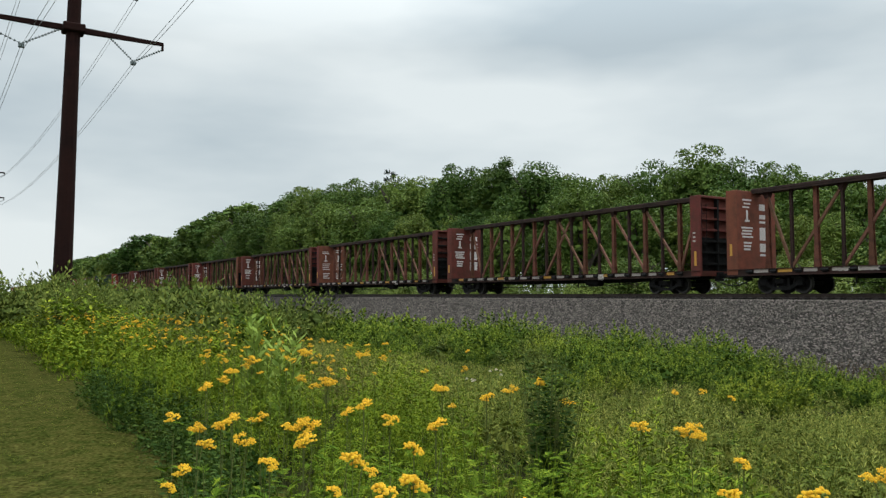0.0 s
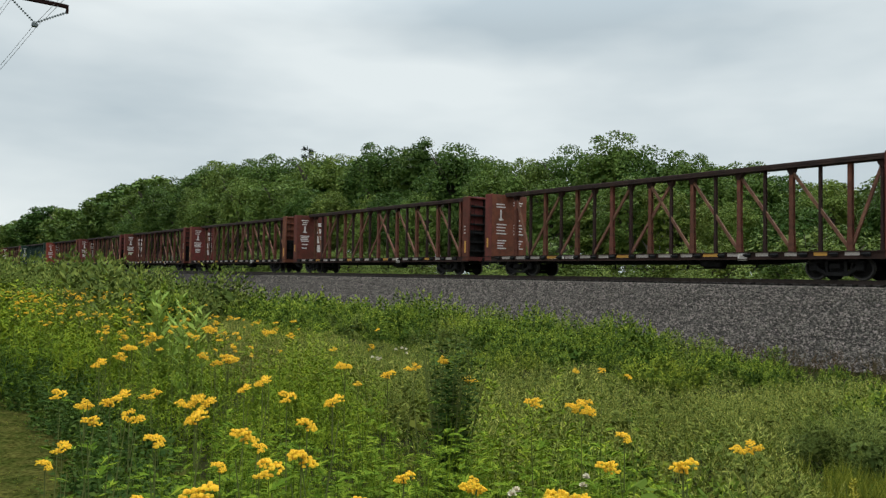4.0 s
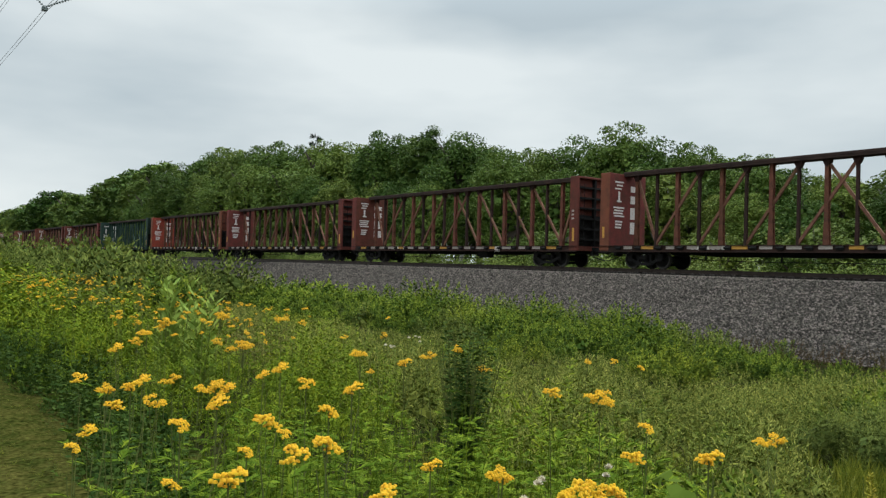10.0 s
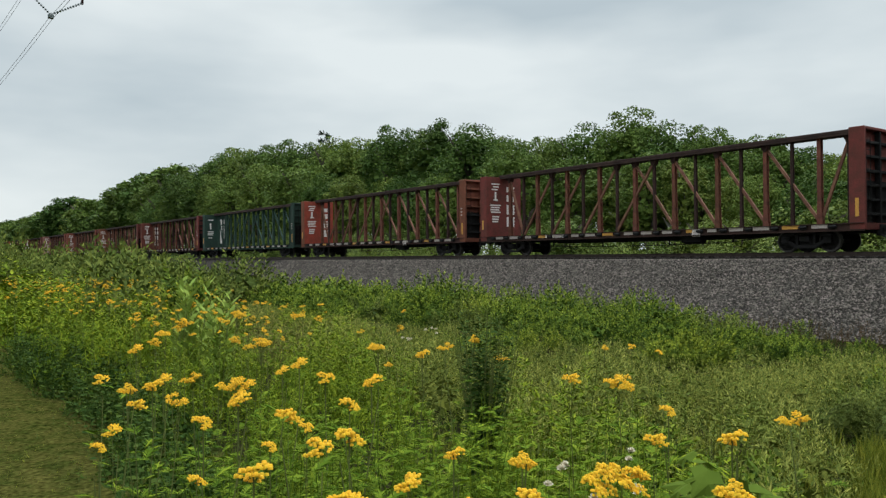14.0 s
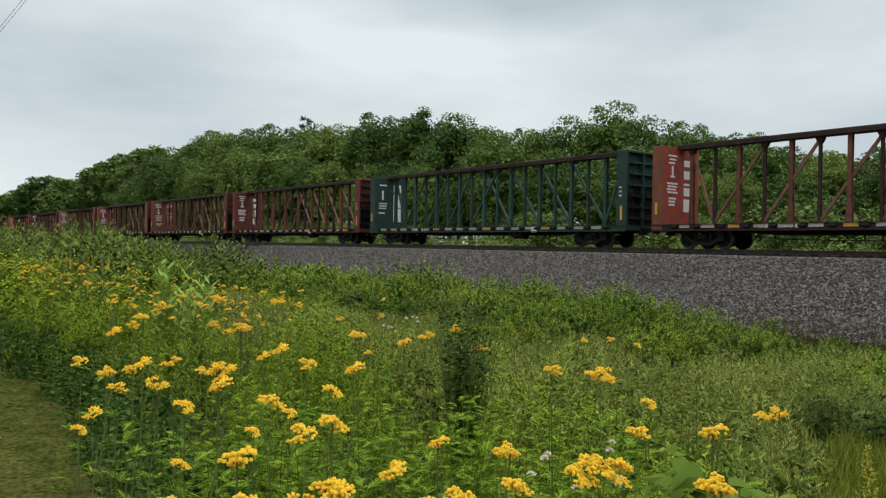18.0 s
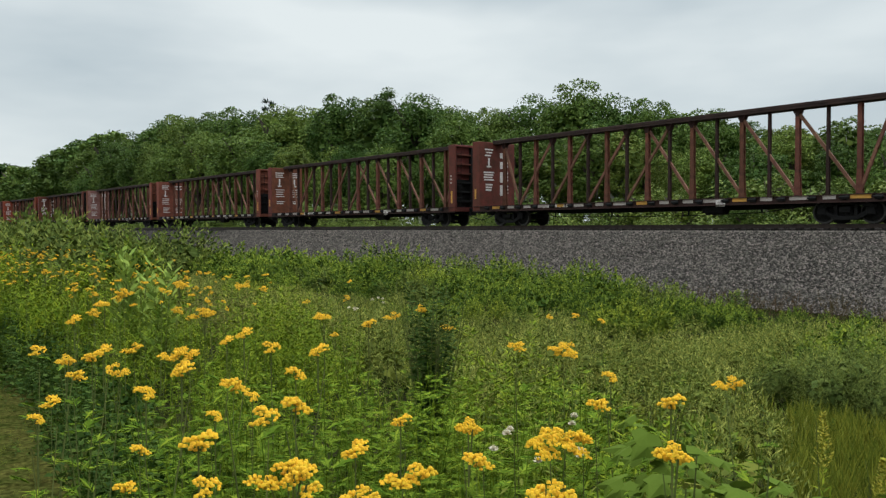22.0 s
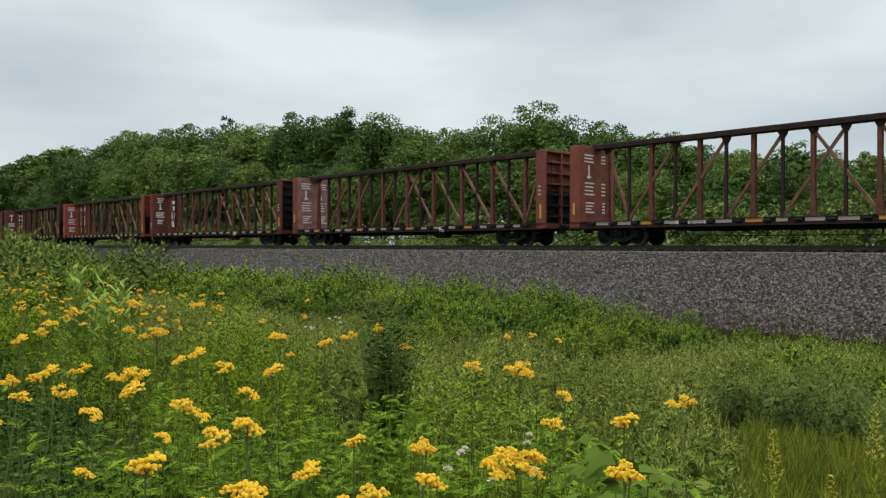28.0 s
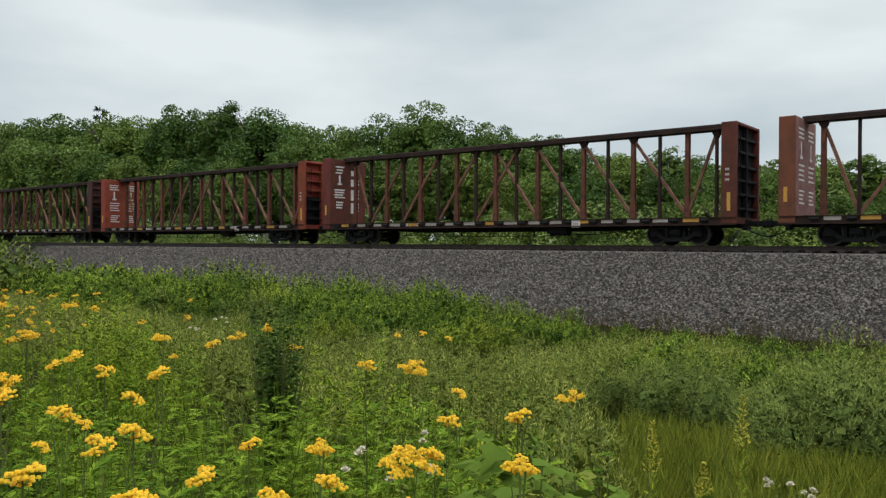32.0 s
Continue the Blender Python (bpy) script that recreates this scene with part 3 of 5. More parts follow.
    mark("corner_reflector", car, "yellow", h - 0.3, -HALF_W - 0.004, 1.7, 0.13, 0.008, 0.7)
    if rng.random() < 0.6:
        for i in range(3):
            mark("lettering_bar", car, "pale", h - 0.36, -HALF_W - 0.003, 2.95 - 0.2 * i, 0.16, 0.006, 0.09)
    # uprights, diagonals, plates
    for i in range(18):
        x = FIRST + BAY * i
        part("post", tinted(POST_WIDE if i % 2 == 0 else POST_THIN, post_mat if i % 2 == 0 else PAINTS["green"] if tone == "green" else thin_dark), None, car, m=pose(x, 0, 0))
    runs = [(1, -BAY)] + [(i, 2 * BAY) for i in (1, 3, 5, 7)] + [(i, -2 * BAY) for i in (10, 12, 14, 16)] + [(16, BAY)]
    for i, r in runs:
        part("diagonal", tinted(DIAG[r], POSTS["green"] if tone == "green" else rust_tan), None, car, m=pose(FIRST + BAY * i, rng.choice((-0.03, 0.03)), 0))
        part("gusset", tinted(GUSSET, PAINTS["green"] if tone == "green" else thin_dark), None, car, m=pose(FIRST + BAY * i + r, 0, 0))
    # winches and marks along the near sill
    for i in range(18):
        x = FIRST + BAY * (i + 0.02)
        part("winch", WINCH, None, car, m=pose(x, -HALF_W - 0.02, 0))
        if i < 17:
            tint = "yellow" if (i + seed) % 4 == 1 else "pale"
            long = rng.uniform(0.45, 0.75)
            mark("reflector", car, tint, x + BAY / 2 + rng.uniform(-0.08, 0.08), -HALF_W - 0.004, 1.01, long, 0.02, 0.15)
    mark("stencil_plate", car, "white", h - 7.5 + 0.6 * (seed % 3), -HALF_W - 0.01, 0.93, 0.42, 0.02, 0.33)
    mark("stencil_bar", car, "pale", h - 7.5 + 0.6 * (seed % 3), -HALF_W - 0.024, 0.93, 0.26, 0.01, 0.1)
    for i in range(6):
        mark("lettering_bar", car, "white", -6.0 + 0.24 * i + (0.35 if i > 1 else 0), -HALF_W - 0.004, 1.0, 0.15, 0.008, 0.16)
    part("brake_rod", ROD, None, car)
    part("air_tank", CYL, None, car, m=pose(3.4, 0, 0))
    for s in (-1, 1):
        truck = new("truck")
        truck.parent = car
        truck.matrix_basis = pose(s * (h - 2.55), 0, 0)
        bm = box(bmesh.new(), -0.22, 0.22, -1.15, 1.15, 0.42, 0.66, 0.03)
        part("bolster", bm, black_steel, truck)
        for y in (-0.98, 0.98):
            part("side_frame", FRAME, None, truck, m=pose(0, y, 0))
        for x in (-0.89, 0.89):
            WHEELS.append((part("wheelset", WHEEL, None, truck, m=pose(x, 0, AXLE_Z)), x))
    return car


LABELS = {
    "brown": "faded red-brown empty centre-beam lumber car on rails",
    "maroon": "dark maroon empty centre-beam lumber car with white lettering",
    "red": "bright oxide-red empty centre-beam lumber car on rails",
    "dark": "sooty dark brown empty centre-beam lumber car",
    "green": "dark green empty centre-beam lumber car with white blocks",
    "pink": "brown empty centre-beam lumber car with bleached end plate",
}
# tone, plate, lettering, car by car from the head of the train
TRAIN = [("brown", "brown", 0), ("maroon", "maroon", 0), ("maroon", "brown", 1), ("maroon", "maroon", 0), ("brown", "maroon", 0), ("maroon", "maroon", 0),
         ("maroon", "maroon", 0), ("brown", "red", 0), ("green", "green", 2), ("maroon", "maroon", 0), ("maroon", "brown", 1), ("brown", "brown", 1),
         ("brown", "pink", 1), ("maroon", "maroon", 0), ("red", "red", 1), ("dark", "maroon", 0), ("maroon", "maroon", 2), ("brown", "brown", 0),
         ("maroon", "maroon", 1), ("dark", "maroon", 0), ("brown", "brown", 2), ("maroon", "maroon", 0), ("maroon", "brown", 1), ("red", "red", 0)]
CARS = [centre_beam_car(tone, plate, letters, i, LABELS["pink" if plate == "pink" else tone]) for i, (tone, plate, letters) in enumerate(TRAIN)]


# ---- woods behind the track ----
bark_mat = material("grey_brown_bark", (0.11, 0.09, 0.07), rough=0.95, scale=4, amount=0.4, bump=0.6, bump_scale=12)
birch_mat = material("pale_birch_bark", (0.42, 0.40, 0.36), rough=0.9, scale=5, color2=(0.2, 0.18, 0.16), bump=0.3)
LEAF = {
    "maple": material("maple_leaf_green", (0.100, 0.156, 0.030), rough=0.6, scale=0.35, color2=(0.075, 0.128, 0.026), per_object=0.38, per_leaf=0.26, see_through=0.07, spec=0.08),
    "aspen": material("aspen_leaf_green", (0.114, 0.164, 0.032), rough=0.6, scale=0.4, color2=(0.080, 0.128, 0.028), per_object=0.32, per_leaf=0.26, see_through=0.09, spec=0.08),
    "pine": material("pine_needle_green", (0.018, 0.042, 0.018), rough=0.7, scale=0.5, amount=0.3, per_object=0.2, per_leaf=0.3, see_through=0.1),
    "sapling": material("sapling_leaf_green", (0.118, 0.165, 0.030), rough=0.6, scale=0.5, color2=(0.066, 0.105, 0.025), per_object=0.25, per_leaf=0.26, see_through=0.09, spec=0.08),
}


def trunk_mesh(height, reach, count, rng, r0):
    """A bent trunk of one skin, with limbs that rise outward from it."""
    bm = bmesh.new()
    sides, spine, rings = 7, [], []
    for i in range(6):
        k = i / 5
        spine.append(Vector((rng.normal(0, 0.012) * height * (i > 0), rng.normal(0, 0.012) * height * (i > 0), -0.3 + (height * 0.9 + 0.3) * k)))
        r = r0 * (1.15 - k) + 0.01
        rings.append([bm.verts.new(spine[-1] + Vector((r * math.cos(6.2832 * j / sides), r * math.sin(6.2832 * j / sides), 0))) for j in range(sides)])
    for a, b in zip(rings, rings[1:]):
        for j in range(sides):
            bm.faces.new((a[j], a[(j + 1) % sides], b[(j + 1) % sides], b[j]))
    bm.faces.new(rings[-1])
    for i in range(count):
        level = 2 + i % 3
        j = int(rng.integers(sides))
        a = 6.2832 * (j + 0.5) / sides
        root = [rings[level][j], rings[level][(j + 1) % sides], rings[level - 1][(j + 1) % sides]]
        out = reach * rng.uniform(0.5, 0.8)
        tip = bm.verts.new(spine[level] + Vector((math.cos(a) * out, math.sin(a) * out, out * rng.uniform(0.6, 1.1))))
        for p, q in ((0, 1), (1, 2), (2, 0)):
            bm.faces.new((root[p], root[q], tip))
    bmesh.ops.recalc_face_normals(bm, faces=bm.faces)
    return bm


def sprays(p, face, size, rng):
    """Leaf sprays at points p that face a given way, more or less."""
    n = len(p)
    nrm = 0.75 * face + rng.normal(0, 0.75, (n, 3)) + np.array([0, 0, 0.2])
    nrm /= np.linalg.norm(nrm, axis=1, keepdims=True)
    t1 = np.cross(nrm, rng.normal(0, 1, (n, 3)))
    t1 /= np.linalg.norm(t1, axis=1, keepdims=True)
    t2 = np.cross(nrm, t1)
    a = rng.uniform(0.55, 1.35, (n, 1)) * size
    b = a * rng.uniform(0.5, 0.85, (n, 1))
    return np.stack([p - t1 * a, p + t2 * b + t1 * a * 0.25, p + t1 * a, p - t2 * b - t1 * a * 0.15], 1)


def broadleaf(name, height, reach, clumps, per, size, leaf, bark, rng, label, low=0.2):
    """A tree whose rounded crown is heaped up of leafy clumps, lit on top and dark beneath."""
    tree = tagged(new(name), label, "tree", "trees of the wood")
    part("trunk", trunk_mesh(height, reach, 7, rng, height * 0.013), bark, tree)
    mid, half = height * (low + 1) / 2, height * (1 - low) / 2
    d = rng.normal(0, 1, (clumps, 3))
    d[:, 2] = d[:, 2] * 0.85 + 0.25
    d /= np.linalg.norm(d, axis=1, keepdims=True)
    r = rng.uniform(0.24, 0.44, clumps) * reach
    q = rng.uniform(0.72, 1.0, clumps)
    c = d * np.stack([reach - 0.5 * r, reach - 0.5 * r, half - 0.6 * r], 1) * q[:, None] + np.array([0, 0, mid])
    n = clumps * per
    dd = rng.normal(0, 1, (n, 3)) + np.repeat(d, per, 0) * 0.75 + np.array([0, 0, 0.45])
    dd /= np.linalg.norm(dd, axis=1, keepdims=True)
    p = np.repeat(c, per, 0) + dd * (np.repeat(r, per) * (0.35 + 0.68 * rng.random(n) ** 0.6))[:, None] * np.array([1, 1, 0.85])
    p[:, 2] *= height / p[:, 2].max()
    core = rng.normal(0, 1, (800, 3))
    core /= np.linalg.norm(core, axis=1, keepdims=True)
    pc = core * np.array([reach * 0.66, reach * 0.66, half * 0.78]) * rng.uniform(0.6, 1, (800, 1)) + np.array([0, 0, mid])
    quads = np.concatenate([sprays(p, dd, size, rng), sprays(pc, core, height * 0.028, rng)])
    part("crown", polys("crown", quads, [leaf]), None, tree)
    return tree


def pine(rng, label):
    tree = tagged(new("pine_tree"), label, "tree", "trees of the wood")
    bm = bmesh.new()
    tube(bm, (0, 0, -0.3), (0, 0, 20), 0.28, 0.04, sides=8)
    boughs = []
    for i in range(34):
        z = 8 + 12 * i / 34
        a = i * 2.4
        out = (20.8 - z) * 0.30 + 0.5
        tip = Vector((math.cos(a) * out, math.sin(a) * out, z + out * 0.35))
        tube(bm, (0, 0, z), tip, 0.06, 0.02, sides=5)
        boughs.append((Vector((0, 0, z)), tip))
    part("trunk", bm, bark_mat, tree)
    base, way = [], []
    for root, tip in boughs:
        for j in range(50):
            k = rng.uniform(0.25, 1)
            base.append(root.lerp(tip, k))
            d = (tip - root).normalized() * 0.8 + Vector(rng.normal(0, 0.7, 3))
            way.append(d)
    part("crown", polys("crown", leaves(base, way, rng.uniform(0.4, 0.8, len(base)), 0.16, rng, 0.05), [LEAF["pine"]]), None, tree)
    return tree


RT = np.random.default_rng(11)
KINDS = [broadleaf("maple_tree", 16, 4.0, 62, 125, 0.14, LEAF["maple"], bark_mat, RT, "tall dark green maple at the wood's edge"),
         broadleaf("oak_tree", 16, 4.6, 70, 120, 0.145, LEAF["maple"], bark_mat, RT, "broad green oak in a dense wood", 0.16),
         broadleaf("ash_tree", 16, 3.5, 56, 125, 0.135, LEAF["aspen"], bark_mat, RT, "tall light green ash in a dense wood"),
         broadleaf("aspen_tree", 16, 3.0, 50, 125, 0.13, LEAF["aspen"], birch_mat, RT, "slim light green aspen with a pale trunk", 0.25),
         broadleaf("maple_tree", 16, 4.2, 66, 125, 0.14, LEAF["maple"], bark_mat, RT, "full green maple in a dense wood", 0.14)]
FAR = [broadleaf("maple_tree", 16, 4.2, 46, 60, 0.28, LEAF["maple"], bark_mat, RT, "distant green maple in a dense wood"),
       broadleaf("ash_tree", 16, 3.8, 44, 60, 0.27, LEAF["aspen"], bark_mat, RT, "distant light green ash in a dense wood")]
YOUNG = [broadleaf("young_birch", 8, 1.7, 40, 95, 0.08, LEAF["sapling"], birch_mat, RT, "thin young birch with a pale trunk", 0.2),
         broadleaf("young_aspen", 8, 1.5, 36, 95, 0.08, LEAF["aspen"], birch_mat, RT, "thin young aspen beside the track", 0.16),
         broadleaf("sapling", 5, 1.7, 36, 95, 0.062, LEAF["sapling"], bark_mat, RT, "bushy light green sapling behind the track", 0.06)]
PINE = pine(RT, "dark pine that stands above the wood")
# the trees that stand out against the sky: place along the wood's edge, height of the top
PEAKS = ((-6, 8.6), (-14.6, 8.4), (-20.2, 8.3), (-25.2, 9.6), (-30, 9.5), (-36.2, 11.4), (-42.6, 13.2), (-46.6, 14.2), (-50.5, 15.8), (-57.4, 15.5), (-62.4, 14.3), (-67.8, 15.3),
         (-74.6, 17.9), (-82.4, 19.5), (-92.5, 20.0), (-104, 19.6), (-110.4, 20.7), (-122.5, 21.7), (-135, 22.6), (-150, 23.6), (-163, 24.0),
         (-178, 23.0), (-192, 24.2), (-205, 23.8), (-219, 24.6), (-245, 21.3), (-280, 21.8), (-309, 24.2), (-370, 22), (-470, 22.8), (-540, 22.9))


def put(tree, x, y, top, turn, wide=1.0, native=16.0):
    z = float(ground_z(x, y)) - 0.05
    k = (top - z) / native
    return copy_thing(tree, pose(x, y, z, 0, 0, turn) @ Matrix.Diagonal((k * wide, k * wide, k, 1)))


def woods():
    rng = random.Random(21)
    px, pz = [p[0] for p in PEAKS[::-1]], [p[1] for p in PEAKS[::-1]]
    crest = lambda v: float(np.interp(v, px, pz))
    def grown(x, y, top, wide):
        far, small = x < -190, top < 10.5
        kind = rng.choice(FAR) if far else rng.choice(YOUNG[:2]) if small and rng.random() < 0.4 else rng.choice(KINDS)
        native = 8.0 if kind in YOUNG else 16.0
        put(kind, x, y, top, rng.uniform(0, 360), wide * (1.35 if native == 8.0 else 1.0) * (1.3 if far else 1.0), native)
    for x, top in PEAKS:
        grown(x, 60 + rng.uniform(-1, 1), top, rng.uniform(0.95, 1.15))
    for (a, top_a), (b, top_b) in zip(PEAKS, PEAKS[1:]):
        n = int((a - b) / (9 if b < -190 else 2.4 if b > -37 else 4.2 if b > -70 else 5.2))
        for i in range(n):
            k = (i + 0.5 + rng.uniform(-0.2, 0.2)) / n
            grown(a + (b - a) * k, 60 + rng.uniform(-3, 3), (top_a + (top_b - top_a) * k) * rng.uniform(0.93 if b > -37 else 0.86, 0.985 if b > -37 else 0.965), rng.uniform(0.95, 1.25))
    x = 8.0
    while x > -190:
        grown(x, 66 + rng.uniform(-2, 3), crest(x) * rng.uniform(0.84, 1.0), rng.uniform(1.1, 1.5))
        grown(x - 2, 54 + rng.uniform(-2.5, 2), crest(x) * rng.uniform(0.5, 0.84), rng.uniform(1.0, 1.35))
        x -= rng.uniform(3.6, 6.2) * (0.55 if x > -45 else 1.0)
    for i in range(80):
        x = 8 - 125 * rng.random() ** 0.9
        put(YOUNG[2], x, 48 + rng.uniform(-3.5, 5.0), rng.uniform(2.2, 5.2), rng.uniform(0, 360), rng.uniform(1.2, 1.8), 5.0)
    put(PINE, -117, 62, 22.9, 40, 1.0, 20.5)
    put(PINE, -262, 64, 24.5, 120, 1.2, 20.5)
    put(PINE, -305, 66, 23.5, 200, 1.5, 20.5)


woods()
for tree in (*KINDS, *FAR, *YOUNG, PINE):
    for o in (*tree.children, tree):
        bpy.data.objects.remove(o)


# ---- power line ----
pole_steel = material("weathering_steel", (0.027, 0.011, 0.009), rough=0.9, spec=0.1, scale=0.8, color2=(0.017, 0.008, 0.007), bump=0.2, bump_scale=20, fine=0.25)
wire_mat = material("dull_aluminium_wire", (0.25, 0.26, 0.27), rough=0.5, metal=0.6, scale=10, amount=0.1)
glass_mat = material("grey_insulator", (0.16, 0.19, 0.19), rough=0.4, scale=10, amount=0.2)
POLE_X, POLE_Y, ARM_Z = -52.0, 5.30, 17.8
CLAMP = {1: 3.5, -1: -2.75}  # where the wires hang, to either side of the shaft


def insulators(bm, a, b):
    a, b = Vector(a), Vector(b)
    tube(bm, a, b, 0.02, sides=6)
    n = 12
    for i in range(n):
        p, q = a.lerp(b, (i + 0.35) / n), a.lerp(b, (i + 0.75) / n)
        tube(bm, p, q, 0.085, 0.05, sides=8)


def power_pole(x, y, arms, top, lean=0.0):
    pole = tagged(new("power_pole"), "tall rust-brown steel power pole with crossarms", "power pole", "poles of the power line")
    pole.matrix_basis = pose(x, y, 0, lean)
    bm = bmesh.new()
    bmesh.ops.create_cone(bm, cap_ends=True, segments=12, radius1=0.57, radius2=0.33, depth=top + 0.5, matrix=Matrix.Translation((0, 0, top / 2 - 0.25)))
    part("shaft", bm, pole_steel, pole)
    for arm_z in arms:
        bm = bmesh.new()
        box(bm, -0.62, 0.62, -0.62, 0.62, arm_z - 0.25, arm_z + 0.25, 0.06)
        part("bracket", bm, pole_steel, pole)
        for s in (-1, 1):
            bm = bmesh.new()
            vs = [bm.verts.new((dx, s * yy, arm_z + dz)) for yy, w, h in ((0.3, 0.16, 0.17), (5.3, 0.09, 0.10)) for dx, dz in ((-w, -h), (w, -h), (w, h), (-w, h))]
            for f in ((3, 2, 1, 0), (4, 5, 6, 7), (0, 1, 5, 4), (1, 2, 6, 5), (2, 3, 7, 6), (3, 0, 4, 7)):
                bm.faces.new([vs[i] for i in f])
            bmesh.ops.recalc_face_normals(bm, faces=bm.faces)
            part("crossarm", bm, pole_steel, pole)
            part("arm_tip", box(bmesh.new(), -0.08, 0.08, s * 5.25 - 0.06, s * 5.25 + 0.06, arm_z - 0.42, arm_z - 0.1), pole_steel, pole)
            low = CLAMP[s]
            for y0, z0 in ((5.25 if s > 0 else 5.6, 0.35), (2.1 if s > 0 else 0.75, 0.15)):
                bm = bmesh.new()
                insulators(bm, (0, s * y0, arm_z - z0), (0, low, arm_z - 1.4))
                part("insulator_string", bm, glass_mat, pole)
            part("wire_clamp", box(bmesh.new(), -0.12, 0.12, low - 0.16, low + 0.16, arm_z - 1.64, arm_z - 1.38, 0.03), glass_mat, pole)
    return pole


NEXT_X, NEXT_Y, ARMS = -150.0, 1.0, (ARM_Z, ARM_Z + 4.2)
power_pole(POLE_X, POLE_Y, ARMS, 25.5, -0.9)
power_pole(NEXT_X, NEXT_Y, ARMS, 25.5)


def wire(a, b, sag, r=0.018):
    curve = bpy.data.curves.new("power_line", "CURVE")
    curve.dimensions = "3D"
    curve.bevel_depth = r
    curve.bevel_resolution = 1
    sp = curve.splines.new("POLY")
    n = 40
    sp.points.add(n)
    a, b = Vector(a), Vector(b)
    for i in range(n + 1):
        k = i / n
        p = a.lerp(b, k)
        sp.points[i].co = (p.x, p.y, p.z - 4 * sag * k * (1 - k), 1)
    curve.materials.append(wire_mat)
    return tagged(new("power_line", curve), "thin grey high-voltage wire strung between poles", "wire", "wires of the power line")


for arm_z in ARMS:
    lean_y = math.tan(radians(0.9)) * arm_z
    for off, near in ((CLAMP[1] - 0.1, -0.02), (CLAMP[1] + 0.1, -0.018), (CLAMP[-1] - 0.1, 0.046), (CLAMP[-1] + 0.1, 0.052)):
        y = POLE_Y + off + lean_y
        wire((POLE_X, y, arm_z - 1.64), (70, y + near * 122, arm_z - 1.64), 2.2, 0.014)
        wire((NEXT_X, NEXT_Y + off, arm_z - 1.64), (POLE_X, y, arm_z - 1.64), 2.0, 0.014)


# ---- meadow plants ----
def green(name, c, c2, leaf=0.42, tr=0.04):
    return material(name, c, rough=0.75, scale=0.6, color2=c2, per_leaf=leaf, see_through=tr, spec=0.03)


tansy_green = green("tansy_leaf_green", (0.142, 0.196, 0.014), (0.096, 0.148, 0.011))
tansy_deep = green("tansy_leaf_deep_green", (0.128, 0.190, 0.016), (0.088, 0.145, 0.012))
sage_green = green("mugwort_leaf_green", (0.140, 0.165, 0.030), (0.095, 0.120, 0.021))
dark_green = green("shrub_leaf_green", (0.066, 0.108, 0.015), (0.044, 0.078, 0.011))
willow_green = green("willow_leaf_green", (0.092, 0.118, 0.025), (0.065, 0.090, 0.018))
grass_green = green("tall_grass_green", (0.197, 0.213, 0.028), (0.143, 0.168, 0.021))
# deep_green: a dark weed's own colour, and painted shade along the lawn edge
deep_green = green("dark_weed_and_shade_green", (0.046, 0.083, 0.015), (0.033, 0.062, 0.012), 0.4, 0.05)
stem_green = green("stem_green", (0.12, 0.15, 0.04), (0.10, 0.10, 0.04), 0.2, 0.0)
dry_brown = green("dry_brown_stalk", (0.085, 0.055, 0.028), (0.06, 0.055, 0.022), 0.4, 0.05)
tansy_yellow = material("tansy_flower_yellow", (0.69, 0.415, 0.016), rough=0.9, scale=30, color2=(0.58, 0.325, 0.013), per_leaf=0.15)
# tip greens: young growth, brightened further to paint light on the shoots' ends
sage_tip = green("mugwort_young_lit_leaf", (0.305, 0.325, 0.076), (0.215, 0.242, 0.054))
shrub_tip = green("shrub_young_lit_leaf", (0.225, 0.290, 0.038), (0.150, 0.212, 0.027))
willow_tip = green("willow_young_lit_leaf", (0.165, 0.205, 0.045), (0.122, 0.158, 0.034))
tansy_tip = green("tansy_young_lit_leaf", (0.178, 0.236, 0.017), (0.126, 0.182, 0.013))
RP = np.random.default_rng(7)


def stalk(height, r, bend, rng):
    """A three-sided stem as quads."""
    out = []
    p = np.array([0, 0, 0.0])
    for k in range(3):
        q = np.array([bend * (k + 1) ** 1.5 * 0.3, bend * 0.2 * (k + 1), height * (k + 1) / 3])
        r0, r1 = r * (1 - k * 0.25), r * (1 - (k + 1) * 0.25)
        for i in range(3):
            a, b = i * 2.094, (i + 1) * 2.094
            out.append([p + [r0 * math.cos(a), r0 * math.sin(a), 0], p + [r0 * math.cos(b), r0 * math.sin(b), 0],
                        q + [r1 * math.cos(b), r1 * math.sin(b), 0], q + [r1 * math.cos(a), r1 * math.sin(a), 0]])
        p = q
    return np.array(out)


def ferny(height, count, reach, rng, leaflet=0.045, pairs=5):
    """A leafy tansy stem: feathered leaves of narrow leaflets."""
    quads = [stalk(height, 0.006, rng.normal(0, 0.05), rng)]
    for i in range(count):
        z = height * (0.12 + 0.8 * (i + rng.random()) / count)
        a = i * 2.4 + rng.normal(0, 0.3)
        out = np.array([math.cos(a), math.sin(a), rng.uniform(0.25, 0.7)])
        out /= np.linalg.norm(out)
        side = np.cross(out, [0, 0, 1.0])
        L = reach * rng.uniform(0.7, 1.2) * (1.15 - 0.5 * z / height)
        base = np.array([0, 0, z])
        bs, ws = [], []
        for k in range(pairs):
            p = base + out * L * (0.25 + 0.75 * k / pairs) - np.array([0, 0, 0.25 * L * (k / pairs) ** 2])
            for s in (-1, 1):
                bs.append(p)
                ws.append(out * 0.7 + side * s + [0, 0, 0.15])
        bs.append(base + out * L * 0.2)
        ws.append(out)
        ln = np.full(len(bs), leaflet) * rng.uniform(0.8, 1.3, len(bs))
        ln[-1] = L
        wd = ln * 0.2
        wd[-1] = 0.010
